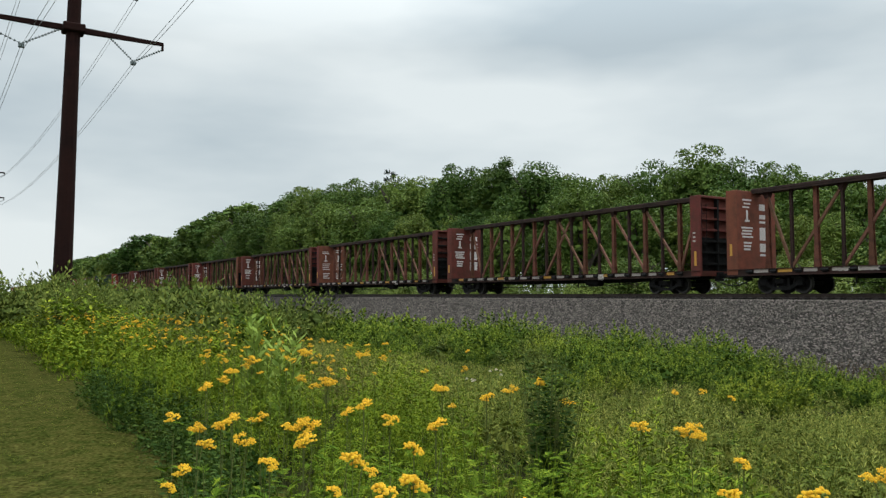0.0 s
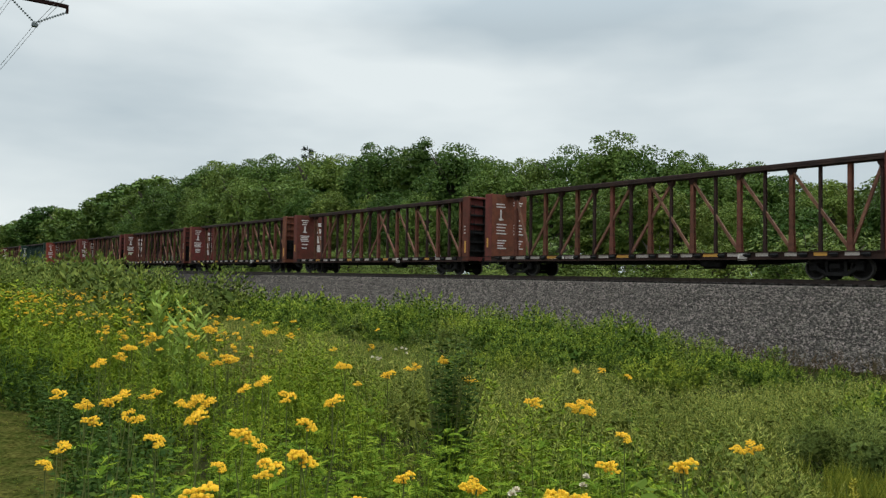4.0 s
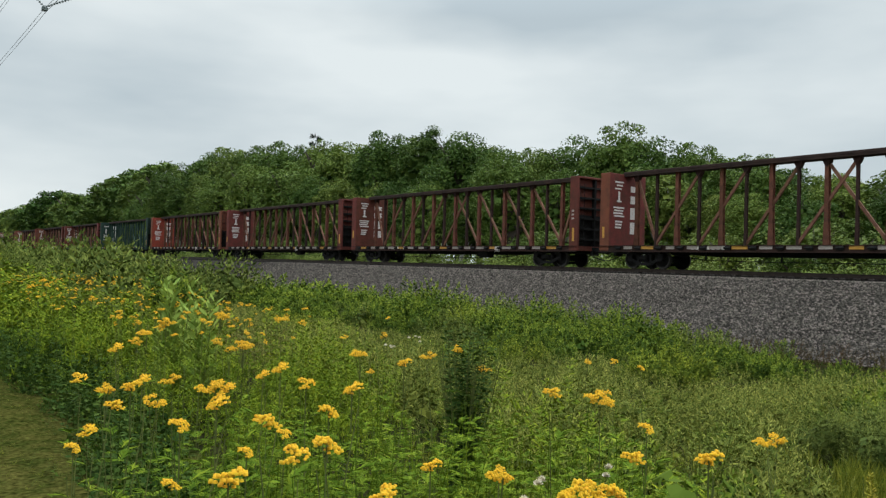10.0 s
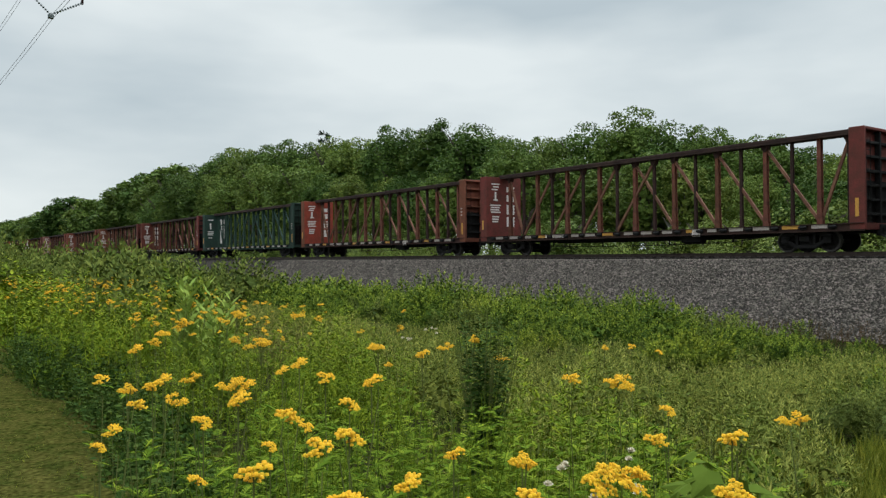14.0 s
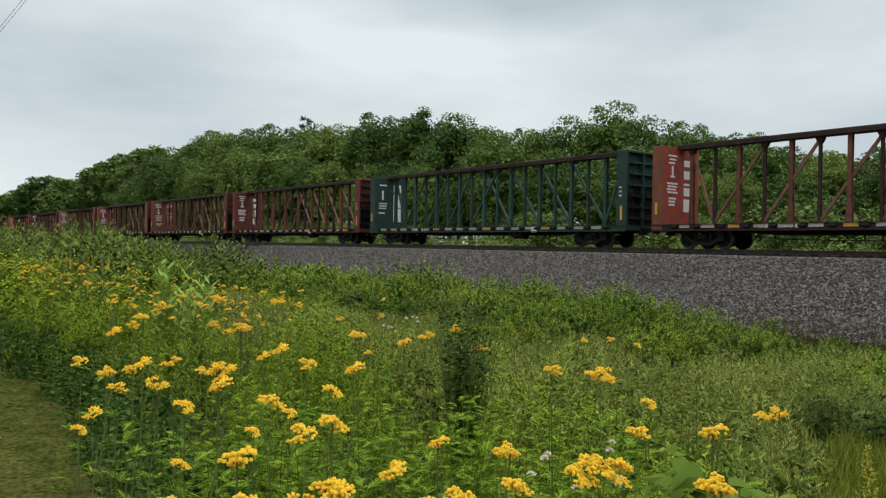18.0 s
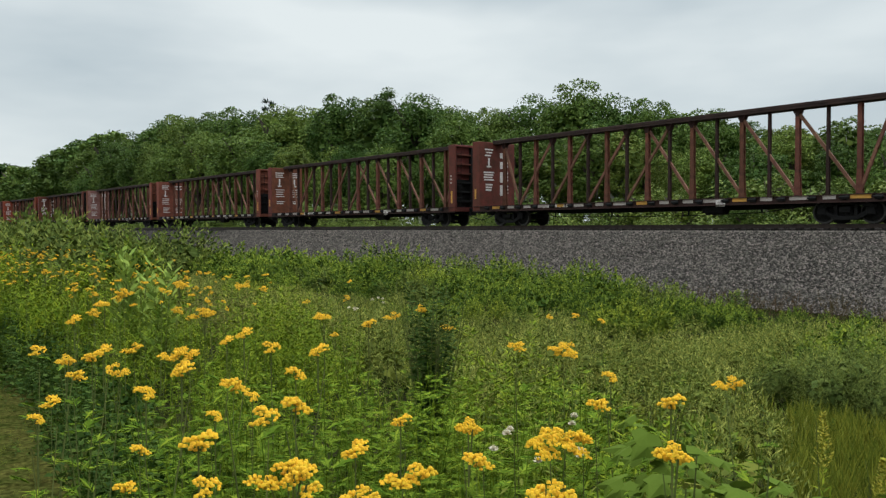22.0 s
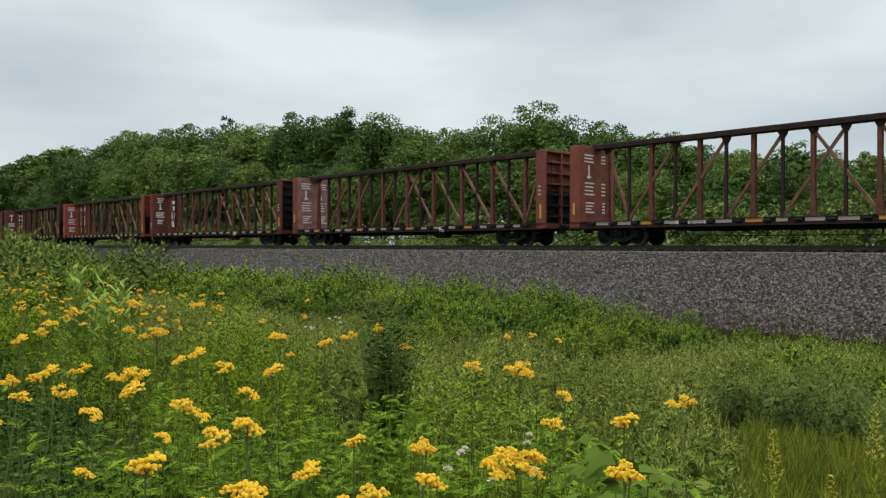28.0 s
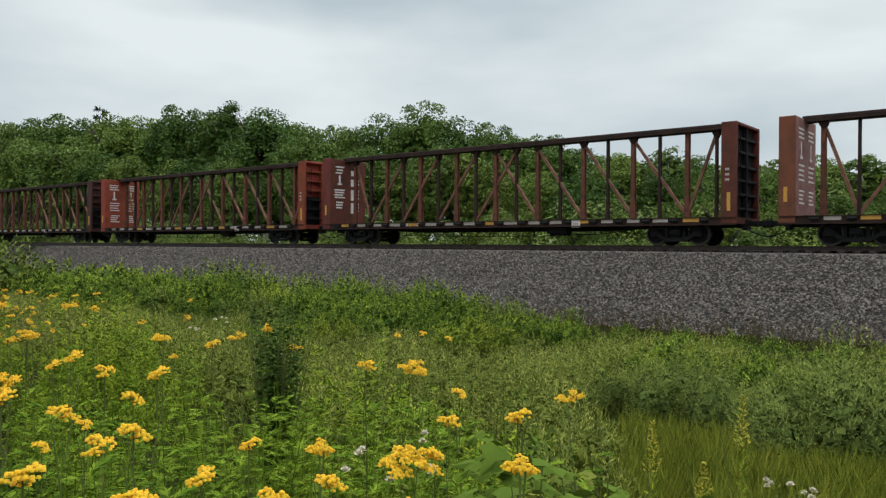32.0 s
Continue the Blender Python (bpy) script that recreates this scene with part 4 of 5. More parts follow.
        quads.append(leaves(bs, ws, ln, wd, rng, 0.15))
    return np.concatenate(quads)


def wand(height, count, length, wide, rise, rng, stem=0.005):
    """An upright stem set with single leaves."""
    i = np.arange(count)
    z = height * (0.1 + 0.9 * (i + rng.random(count)) / count)
    a = i * 2.4 + rng.normal(0, 0.3, count)
    way = np.stack([np.cos(a), np.sin(a), np.full(count, rise) + rng.normal(0, 0.2, count)], 1)
    base = np.stack([np.zeros(count), np.zeros(count), z], 1)
    k = (1.2 - 0.65 * z / height)
    return np.concatenate([stalk(height, stem, rng.normal(0, 0.05), rng), leaves(base, way, length * k * rng.uniform(0.7, 1.2, count), wide * k, rng, 0.2)])


def tuft(height, blades, rng):
    a = rng.uniform(0, 6.28, blades)
    base = np.stack([rng.normal(0, 0.05, blades), rng.normal(0, 0.05, blades), np.zeros(blades)], 1)
    way = np.stack([np.cos(a) * 0.35, np.sin(a) * 0.35, np.ones(blades)], 1)
    return leaves(base, way, height * rng.uniform(0.6, 1.1, blades), 0.012, rng, 0.12)


def scatter(rng, n, x0, x1, y0, y1, keepers=None):
    p = np.stack([rng.uniform(x0, x1, n), rng.uniform(y0, y1, n), np.zeros(n)], 1)
    if keepers is not None:
        p = p[keepers(p[:, 0], p[:, 1])]
    p[:, 2] = ground_z(p[:, 0], p[:, 1]) - 0.02
    return p


EDGE = ((-120, -8, -4.5, -2.5, -1.2, 0, 6), (1.56, 1.6, 1.17, 0.62, 0.2, -0.25, -1.0))


def edge_y(x):
    """Where the mown grass ends and the weeds begin."""
    return np.interp(x, *EDGE)


def patch(x, y, s=0.5, seed=0.0):
    return np.array([noise.noise(Vector((a * s, b * s, seed))) for a, b in zip(x, y)])


TIPS, KEPT = {}, []


def young(t, places=1):
    """Which leaves of a mound are the young growth at the shoots' ends, coloured paler as if lit."""
    flag = np.zeros(len(t), dtype=np.int32)
    if TIPS.get(id(t)):
        flag[-TIPS[id(t)]:] = 1
    return np.tile(flag, places)


def field(name, templates, places, sizes, mat, label, category, rng, lean=0.12, tip=None):
    """Joins many plants of a few shapes into one mesh of uncounted stuff."""
    pick = rng.integers(0, len(templates), len(places))
    quads, flags = [], []
    for i, t in enumerate(templates):
        sel = pick == i
        if sel.any():
            quads.append(grow(t, places[sel], rng.uniform(0, 6.28, sel.sum()), np.asarray(sizes)[sel], rng, lean))
            flags.append(young(t, int(sel.sum())))
    return tagged(part(name, polys(name, np.concatenate(quads), [mat, tip or mat], np.concatenate(flags)), None), label, category, kind="stuff")


def blades(p, d, length, wide, rng, rise):
    """Leaves that lie like shingles on a rounded mass: they face outward, tips upward and a little off."""
    n = len(p)
    nrm = d + rng.normal(0, 0.3, (n, 3)) + np.array([0, 0, 0.12])
    nrm /= np.linalg.norm(nrm, axis=1, keepdims=True)
    t = rng.normal(0, 0.7, (n, 3)) + np.array([0, 0, rise])
    way = t - nrm * (t * nrm).sum(1, keepdims=True)
    way = way / (np.linalg.norm(way, axis=1, keepdims=True) + 1e-6) + 0.35 * d
    way /= np.linalg.norm(way, axis=1, keepdims=True)
    side = np.cross(way, nrm)
    side /= np.linalg.norm(side, axis=1, keepdims=True) + 1e-9
    mid = p + way * length[:, None] * 0.45
    return np.stack([p, mid + side * wide[:, None] / 2, p + way * length[:, None], mid - side * wide[:, None] / 2], 1)


def mound(leaf, wide, shell, core, shoots, rng, rise=0.8, lobes=11, proud=1.0):
    """A rounded mass of leaves, 1 m high and about 1.1 m across: an uneven shell, leaves within, shoots on top."""
    lc = rng.normal(0, 1, (lobes, 3))
    lc[:, 2] = np.abs(lc[:, 2])
    lc /= np.linalg.norm(lc, axis=1, keepdims=True)
    d = rng.normal(0, 1, (shell, 3))
    d[:, 2] = np.abs(d[:, 2]) * 0.95
    d /= np.linalg.norm(d, axis=1, keepdims=True)
    bump = np.max(np.clip(d @ lc.T, 0, 1) ** 14, axis=1)
    r = (0.6 + 0.4 * bump) * rng.uniform(0.84, 1.03, shell)
    p = d * r[:, None] * np.array([0.62, 0.62, 0.95])
    out = blades(p, d, leaf * rng.uniform(0.7, 1.25, shell), wide * rng.uniform(0.8, 1.2, shell), rng, rise)
    dc = rng.normal(0, 1, (core, 3))
    dc[:, 2] = np.abs(dc[:, 2])
    dc /= np.linalg.norm(dc, axis=1, keepdims=True)
    pc = dc * rng.uniform(0.1, 0.58, (core, 1)) * np.array([0.62, 0.62, 0.95])
    pc, core = pc[::2], len(pc[::2])
    inner = leaves(pc, rng.normal(0, 1, (core, 3)) + np.array([0, 0, 0.6]), leaf * 1.4, wide * 2.0, rng, 0.1)
    parts = [out, inner]
    tips = 0
    for s in range(shoots):
        a, q = rng.uniform(0, 6.28), 0.5 * math.sqrt(rng.random())
        top = 1.02 * math.sqrt(max(0.1, 1 - (q / 0.66) ** 2)) * rng.uniform(0.9, 1.12) * rng.uniform(1, proud)
        n = max(8, int(0.42 / leaf * 4.4))
        z = top - 0.36 * rng.random(n) ** 1.1
        q *= 1 + 0.35 * (proud - 1)
        tips += n
        b = np.stack([np.full(n, q * math.cos(a)) + rng.normal(0, 0.008, n), np.full(n, q * math.sin(a)) + rng.normal(0, 0.008, n), z], 1)
        t = rng.uniform(0, 6.28, n)
        way = np.stack([np.cos(t), np.sin(t), np.full(n, 0.45 + rise * 0.15)], 1)
        parts.append(leaves(b, way, leaf * rng.uniform(0.6, 1.0, n), wide * 0.85, rng, 0.15))
    t = np.concatenate(parts)
    TIPS[id(t)] = tips
    KEPT.append(t)
    return t


def shrublet(leaf, wide, shoots, per, length, rng, rise=0.8, lobes=9, core=70, across=0.62):
    """A rounded shrub, 1 m high and twice "across" wide, made of leafy shoots that point outward and up."""
    lc = rng.normal(0, 1, (lobes, 3))
    lc[:, 2] = np.abs(lc[:, 2])
    lc /= np.linalg.norm(lc, axis=1, keepdims=True)
    d = rng.normal(0, 1, (shoots, 3))
    d[:, 2] = np.abs(d[:, 2])
    d /= np.linalg.norm(d, axis=1, keepdims=True)
    bump = np.max(np.clip(d @ lc.T, 0, 1) ** 18, axis=1)
    size = np.array([across, across, 0.95])
    tip = d * ((0.66 + 0.34 * bump) * rng.uniform(0.9, 1.05, shoots))[:, None] * size
    axis = d * 0.6 + np.array([0, 0, rise]) + rng.normal(0, 0.16, (shoots, 3))
    axis /= np.linalg.norm(axis, axis=1, keepdims=True)
    e1 = np.cross(axis, rng.normal(0, 1, (shoots, 3)))
    e1 /= np.linalg.norm(e1, axis=1, keepdims=True)
    e2 = np.cross(axis, e1)
    L = length * rng.uniform(0.75, 1.2, shoots)
    k = ((np.arange(per) + rng.random((shoots, per))) / per).ravel()
    rpt = lambda v: np.repeat(v, per, 0)
    a = np.tile(np.arange(per) * 2.4, shoots) + np.repeat(rng.uniform(0, 6.28, shoots), per)
    base = rpt(tip) - rpt(axis) * (rpt(L) * (1 - k))[:, None]
    way = (rpt(e1) * np.cos(a)[:, None] + rpt(e2) * np.sin(a)[:, None]) * (1 - 0.5 * k)[:, None] + rpt(axis) * (0.3 + 0.9 * k)[:, None]
    ln = leaf * (1.15 - 0.5 * k) * rng.uniform(0.75, 1.2, len(k))
    quads = leaves(base, way, ln, wide * ln / leaf, rng, 0.12, rpt(d) + np.array([0, 0, 0.15]))
    late = k > 0.6
    dc = rng.normal(0, 1, (core, 3))
    dc[:, 2] = np.abs(dc[:, 2])
    dc /= np.linalg.norm(dc, axis=1, keepdims=True)
    inner = leaves(dc * size * rng.uniform(0.3, 0.52, (core, 1)), np.cross(dc, rng.normal(0, 1, (core, 3))), 0.05 + 1.3 * leaf, 0.035 + 0.8 * leaf, rng, 0.0, dc)
    t = np.concatenate([inner, quads[~late], quads[late]])
    TIPS[id(t)] = int(late.sum())
    KEPT.append(t)
    return t


def cover(rng, cell, x0, x1, y0, y1, keepers, gaps=0.14):
    """Places on a shaken grid, so that mounds cover the ground without heaping up."""
    xs, ys = np.meshgrid(np.arange(x0, x1, cell), np.arange(y0, y1, cell))
    n = xs.size
    ys = ys + (np.arange(xs.shape[1]) % 2)[None] * cell / 2
    p = np.stack([xs.ravel() + rng.uniform(-0.3, 0.3, n) * cell, ys.ravel() + rng.uniform(-0.3, 0.3, n) * cell, np.zeros(n)], 1)
    p = p[keepers(p[:, 0], p[:, 1]) & (rng.random(n) > gaps)]
    p[:, 2] = ground_z(p[:, 0], p[:, 1]) - 0.06
    return p


def lumps(x, y, s, seed):
    """Smooth rise and fall from mound to mound."""
    return (0.95 + 0.85 * patch(x, y, s, seed) + 0.4 * patch(x, y, s * 2.6, seed + 5)) * RP.uniform(0.8, 1.1, len(x))


# bushes that stand out in the meadow: kind, place, width, height
BUSHES = (("sage", -6.1, 6.6, 2, 1.01), ("olive", -12.16, 7, 2.3, 0.56), ("olive", -12.37, 5.4, 1.8, 0.77), ("olive", -11.37, 8.2, 2.2, 0.61),
          ("dark", -12.75, 10.5, 1.8, 0.87), ("sage", -6.54, 8.6, 2, 0.7), ("sage", -6.55, 10.6, 2.2, 0.57), ("fresh", -14.85, 13.6, 2.6, 0.7),
          ("olive", -14.23, 6, 2, 0.94), ("dark", -4.28, 4.9, 1.2, 0.65), ("fresh", -10.67, 14.4, 2.4, 0.99), ("sage", -10.82, 9.6, 2, 0.55),
          ("fresh", -24.58, 12, 2.2, 0.75), ("dark", -10.19, 17.5, 2.2, 0.82), ("dark", -17.6, 18.6, 2.4, 1.16), ("fresh", -21.77, 18, 2.4, 1.28),
          ("dark", -26.83, 15, 2.4, 0.82))


def meadow():
    rng = RP
    fern = [ferny(1.0, 15, 0.14, rng, 0.030, 10) for _ in range(6)]
    fern_m = [mound(0.06, 0.012, 1500, 160, 30, rng, 0.8, 12, 1.05) for _ in range(4)]
    fern_f = [mound(0.13, 0.045, 210, 40, 12, rng, 0.5) for _ in range(4)]
    mug = [shrublet(0.075, 0.015, 120, 16, 0.34, rng, 1.0, 12, 90, 0.8) for _ in range(5)]
    mug_f = [shrublet(0.115, 0.026, 92, 12, 0.42, rng, 1.0, 14, 90, 1.05) for _ in range(5)]
    broad = [wand(0.9, 26, 0.085, 0.045, 0.35, rng) for _ in range(5)]
    leafm = [shrublet(0.085, 0.042, 76, 11, 0.26, rng, 0.5, 11, 70, 0.75) for _ in range(4)]
    shrub = [shrublet(0.08, 0.038, 92, 12, 0.28, rng, 0.7, 13, 80, 0.75) for _ in range(5)]
    shrub_f = [shrublet(0.12, 0.065, 66, 9, 0.32, rng, 0.7, 13, 70, 0.85) for _ in range(4)]
    wil = [shrublet(0.10, 0.038, 58, 10, 0.32, rng, 1.0, 11, 60) for _ in range(5)]
    dry = [wand(0.9, 24, 0.14, 0.03, 1.0, rng) for _ in range(4)]
    tufts = [tuft(0.5, 18, rng) for _ in range(4)]
    r_of = lambda x, y: np.hypot(x, y)
    open_corner = lambda x, y: (x > -0.46 * y - 0.2) & (np.hypot(x, y) > 3.7) & (y < 8.6)
    tall = lambda y: np.interp(y, (3, 6, 8, 10, 12, 15), (1.0, 0.92, 0.82, 0.68, 0.55, 0.45))
    even = lambda x, y, s, seed: (0.96 + 0.5 * patch(x, y, s, seed) + 0.3 * patch(x, y, s * 2.6, seed + 5)) * rng.uniform(0.9, 1.06, len(x))
    clear = lambda x, y: (np.hypot(x + 1.62, y - 8.4) > 1.6) & (np.hypot(x + 3.85, y - 9.0) > 1.4) & np.all([np.hypot(x - b[1], y - b[2]) > 0.42 * b[3] + 0.15 for b in BUSHES], axis=0)
    tansy_side = lambda x, y: y < 1.75 - 0.5 * x
    # tansy stand along the mown edge: near stems one by one, farther off in mounds
    p = scatter(rng, 1500, -5.5, -0.1, 0.1, 4.2, lambda x, y: (r_of(x, y) > 1.35) & (y > edge_y(x) + np.where(x < -2, 0.28, 0.05)) & tansy_side(x, y) & (r_of(x, y) < 4.4))
    field("tansy_foliage", fern, p, rng.uniform(0.72, 0.98, len(p)) * np.interp(p[:, 1] - edge_y(p[:, 0]), (0, 0.5), (0.7, 1)), tansy_deep, "dense feathery bright green tansy foliage", "weeds", rng, 0.16)
    p = cover(rng, 0.86, -13, -1.5, 0.4, 6.5, lambda x, y: (r_of(x, y) > 2.2) & (y > edge_y(x) + 0.72) & tansy_side(x, y) & (y < 5.0))
    k = np.where(r_of(p[:, 0], p[:, 1]) < 4.4, 0.62, 0.92) * lumps(p[:, 0], p[:, 1], 0.7, 2)
    field("tansy_foliage", fern_m, p, k, tansy_green, "mounds of bright green tansy foliage", "weeds", rng, 0.1, tip=tansy_tip)
    p = cover(rng, 0.85, -34, -12.5, 1.6, 6.0, lambda x, y: (y > edge_y(x) + 0.3) & (y < 6.2 + 0.05 * x))
    field("tansy_foliage", fern_f, p, 1.05 * lumps(p[:, 0], p[:, 1], 0.5, 4), tansy_green, "green tansy foliage along the far lawn", "weeds", rng, 0.1, tip=tansy_tip)
    # broad leaves on the side of the stand that faces the lawn, its shade in their dark green
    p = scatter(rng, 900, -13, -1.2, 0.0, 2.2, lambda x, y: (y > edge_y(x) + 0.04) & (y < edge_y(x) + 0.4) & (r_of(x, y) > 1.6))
    field("bramble_leaves", broad, p, rng.uniform(0.4, 0.92, len(p)), deep_green, "broad leaves along the mown grass, darkened as the stand's shaded side", "weeds", rng, 0.2)
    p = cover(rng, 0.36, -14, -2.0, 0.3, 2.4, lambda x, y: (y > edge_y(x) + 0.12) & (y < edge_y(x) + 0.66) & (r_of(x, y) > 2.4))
    field("bramble_leaves", leafm, p, rng.uniform(0.5, 0.82, len(p)) * np.interp(p[:, 1] - edge_y(p[:, 0]), (0.1, 0.5), (0.75, 1.05)), deep_green, "leafy wall of weeds by the mown grass, darkened as shaded side", "weeds", rng, 0.12, tip=dark_green)
    # an uneven margin of small weeds where the mower stops, coloured dark as the stand's shadow
    p = scatter(rng, 900, -9, -1.0, -0.8, 2.0, lambda x, y: (y > edge_y(x) - 0.42) & (y < edge_y(x) + 0.1) & (rng.random(len(x)) < (y - edge_y(x) + 0.5)) & (r_of(x, y) > 1.5))
    field("bramble_leaves", broad, p, rng.uniform(0.1, 0.32, len(p)), deep_green, "small weeds at the mown edge, darkened as the stand's shadow", "weeds", rng, 0.25)
    # mugwort mounds across the meadow
    p = cover(rng, 0.8, -12, 0.3, 1.4, 11.5, lambda x, y: (r_of(x, y) > 2.0) & (r_of(x, y) < 12) & ~(tansy_side(x, y) & (y < 5.0)) & (patch(x, y, 0.55, 3) > -0.22) & ~open_corner(x, y) & clear(x, y), 0.14)
    field("mugwort", mug, p, tall(p[:, 1]) * even(p[:, 0], p[:, 1], 0.8, 6) * np.interp(r_of(p[:, 0], p[:, 1]), (2.5, 5), (0.85, 1.0)), sage_green, "grey-green mugwort standing in mounds", "weeds", rng, 0.1, tip=sage_tip)
    p = cover(rng, 0.95, -50, 0.5, 6.0, 17.0, lambda x, y: (r_of(x, y) > 11.7) & (patch(x, y, 0.4, 8) > -0.22) & (x < -2.5 - 0.25 * (y - 8)) & clear(x, y), 0.1)
    field("mugwort", mug_f, p, 1.1 * tall(p[:, 1]) * even(p[:, 0], p[:, 1], 0.5, 9), sage_green, "grey-green tall weeds across the meadow", "weeds", rng, 0.1, tip=sage_tip)
    # single mugwort stems that rise above the mounds, with long pale leaves
    stems = [wand(1.0, 30, 0.10, 0.019, 0.55, rng) for _ in range(6)]
    p = scatter(rng, 900, -12, 0.0, 2.0, 10.5, lambda x, y: (r_of(x, y) > 3.0) & ~(tansy_side(x, y) & (y < 5.0)) & (x < -0.55 * y - 0.5) & clear(x, y))
    field("mugwort_stems", stems, p, 1.04 * tall(p[:, 1]) * rng.uniform(0.75, 1.12, len(p)), sage_green, "tall pale mugwort stems above the other weeds", "weeds", rng, 0.14)
    # a low carpet of leaves that hides the soil
    carpet = [shrublet(0.11, 0.06, 26, 7, 0.4, rng, 0.5, 8, 24, 1.1) for _ in range(4)]
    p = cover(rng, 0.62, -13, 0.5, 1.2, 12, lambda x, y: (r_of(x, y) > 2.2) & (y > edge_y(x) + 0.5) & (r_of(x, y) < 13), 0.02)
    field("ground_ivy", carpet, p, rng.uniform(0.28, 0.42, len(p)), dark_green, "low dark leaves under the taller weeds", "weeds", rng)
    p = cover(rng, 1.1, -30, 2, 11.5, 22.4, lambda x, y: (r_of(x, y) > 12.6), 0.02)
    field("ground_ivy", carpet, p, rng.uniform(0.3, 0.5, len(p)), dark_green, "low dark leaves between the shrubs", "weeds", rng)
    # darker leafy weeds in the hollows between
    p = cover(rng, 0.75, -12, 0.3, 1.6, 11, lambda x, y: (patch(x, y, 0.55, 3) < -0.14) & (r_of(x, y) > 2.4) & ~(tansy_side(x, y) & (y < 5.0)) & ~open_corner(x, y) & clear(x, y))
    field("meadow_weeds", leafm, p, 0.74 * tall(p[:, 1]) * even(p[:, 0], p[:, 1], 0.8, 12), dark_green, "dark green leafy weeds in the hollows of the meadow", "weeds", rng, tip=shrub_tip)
    p = cover(rng, 0.95, -50, 0.5, 9.0, 15.5, lambda x, y: (r_of(x, y) > 11.2) & (patch(x, y, 0.4, 8) < -0.12) & (x < -2.5 - 0.25 * (y - 8)) & clear(x, y))
    field("meadow_weeds", shrub_f, p, 0.9 * tall(p[:, 1]) * even(p[:, 0], p[:, 1], 0.5, 14), dark_green, "dark green leafy weeds among the mugwort", "weeds", rng, tip=shrub_tip)
    # a belt of shrubs along the foot of the ballast, which runs out where the stones come forward
    high = lambda x: np.interp(x, (-60, -38, -28, -20, -16, -13.8, -11.5, -10), (1.9, 1.92, 1.75, 1.78, 1.6, 1.18, 0.72, 0.4))
    rise = lambda y: np.interp(y, (15.5, 17.5, 22), (0.62, 1.0, 1.0))
    p = cover(rng, 1.05, -30, -9.8, 15.8, 22.0, lambda x, y: (x < -9.8) & clear(x, y), 0.04)
    willowy = patch(p[:, 0], p[:, 1], 0.3, 21) > 0.16
    k = high(p[:, 0]) * rise(p[:, 1]) * even(p[:, 0], p[:, 1], 0.6, 16)
    field("meadowsweet", shrub, p[~willowy], k[~willowy], dark_green, "belt of leafy green shrubs at the foot of the ballast", "shrubs", rng, 0.1, tip=shrub_tip)
    field("meadowsweet", wil, p[willowy], k[willowy], willow_green, "leafy shrubs with pale shoots before the stones", "shrubs", rng, 0.1, tip=willow_tip)
    p = cover(rng, 1.5, -70, -30, 15.5, 21.5, lambda x, y: x < -30, 0.04)
    field("meadowsweet", shrub_f, p, high(p[:, 0]) * rise(p[:, 1]) * even(p[:, 0], p[:, 1], 0.4, 19), dark_green, "farther leafy shrubs at the foot of the ballast", "shrubs", rng, 0.1, tip=shrub_tip)
    p = cover(rng, 2.0, -84, -14, 3.4, 19, lambda x, y: (x < -15 - 0.5 * (y - 4)) & (y > 3.6 - 0.02 * x) & (y < 3 - 0.5 * (x + 14)) & (rng.random(len(x)) < 0.85))
    field("willow_thicket", wil, p, 2.0 * np.interp(p[:, 0], (-60, -15), (1.6, 0.9)) * np.interp(p[:, 1], (3, 7), (1.15, 1.0)) * (0.1 + 0.9 * lumps(p[:, 0], p[:, 1], 0.42, 23)) * rng.uniform(0.95, 1.45, len(p)), willow_green, "grey-green willow thicket beside the track", "shrubs", rng, 0.1, tip=willow_tip)
    # weeds and willows that close the mown strip far off
    p = cover(rng, 0.9, -34, -27, -2.6, 2.4, lambda x, y: y > -2.4)
    field("tansy_foliage", fern_f, p, 0.85 * lumps(p[:, 0], p[:, 1], 0.5, 40), tansy_green, "green weeds across the end of the mown strip", "weeds", rng, 0.1, tip=tansy_tip)
    p = cover(rng, 1.5, -48, -32, -3.2, 5.5, lambda x, y: rng.random(len(x)) < 0.9)
    field("willow_thicket", wil, p, 3.2 * (0.3 + 0.7 * lumps(p[:, 0], p[:, 1], 0.42, 43)), willow_green, "tall willow thicket beyond the mown strip", "shrubs", rng, 0.1, tip=willow_tip)
    # withered strip under the stones
    p = scatter(rng, 800, -16, 2, 20.9, 23.2, lambda x, y: x > -18 + 2 * (23 - y))
    field("dry_stalks", dry, p, rng.uniform(0.3, 0.8, len(p)), dry_brown, "withered brown stalks at the foot of the stones", "weeds", rng, 0.3)
    p = cover(rng, 0.8, -14, 2, 16.5, 21.5, lambda x, y: (x > -10.5) & (patch(x, y, 0.5, 30) > -0.4))
    field("meadow_weeds", shrub_f, p, rng.uniform(0.3, 0.55, len(p)), dark_green, "low green weeds below the ballast", "weeds", rng, tip=shrub_tip)
    p = cover(rng, 0.8, -10, 2, 11.2, 17.0, lambda x, y: (x > -8.5) & (patch(x, y, 0.5, 33) > -0.5))
    field("mugwort", mug_f, p, rng.uniform(0.55, 0.85, len(p)), sage_green, "low grey-green weeds before the stones", "weeds", rng, tip=sage_tip)
    # undergrowth that closes the wood's edge
    low = [mound(0.042, 0.03, 1100, 300, 0, rng, 0.3, 12) for _ in range(4)]
    p = cover(rng, 3.6, -150, 10, 51.5, 57.5, lambda x, y: rng.random(len(x)) < 0.98, 0.05)
    k = rng.uniform(4.2, 7.0, len(p)) * np.interp(p[:, 0], (-60, -30), (1.0, 0.95))
    near = p[:, 0] > -42
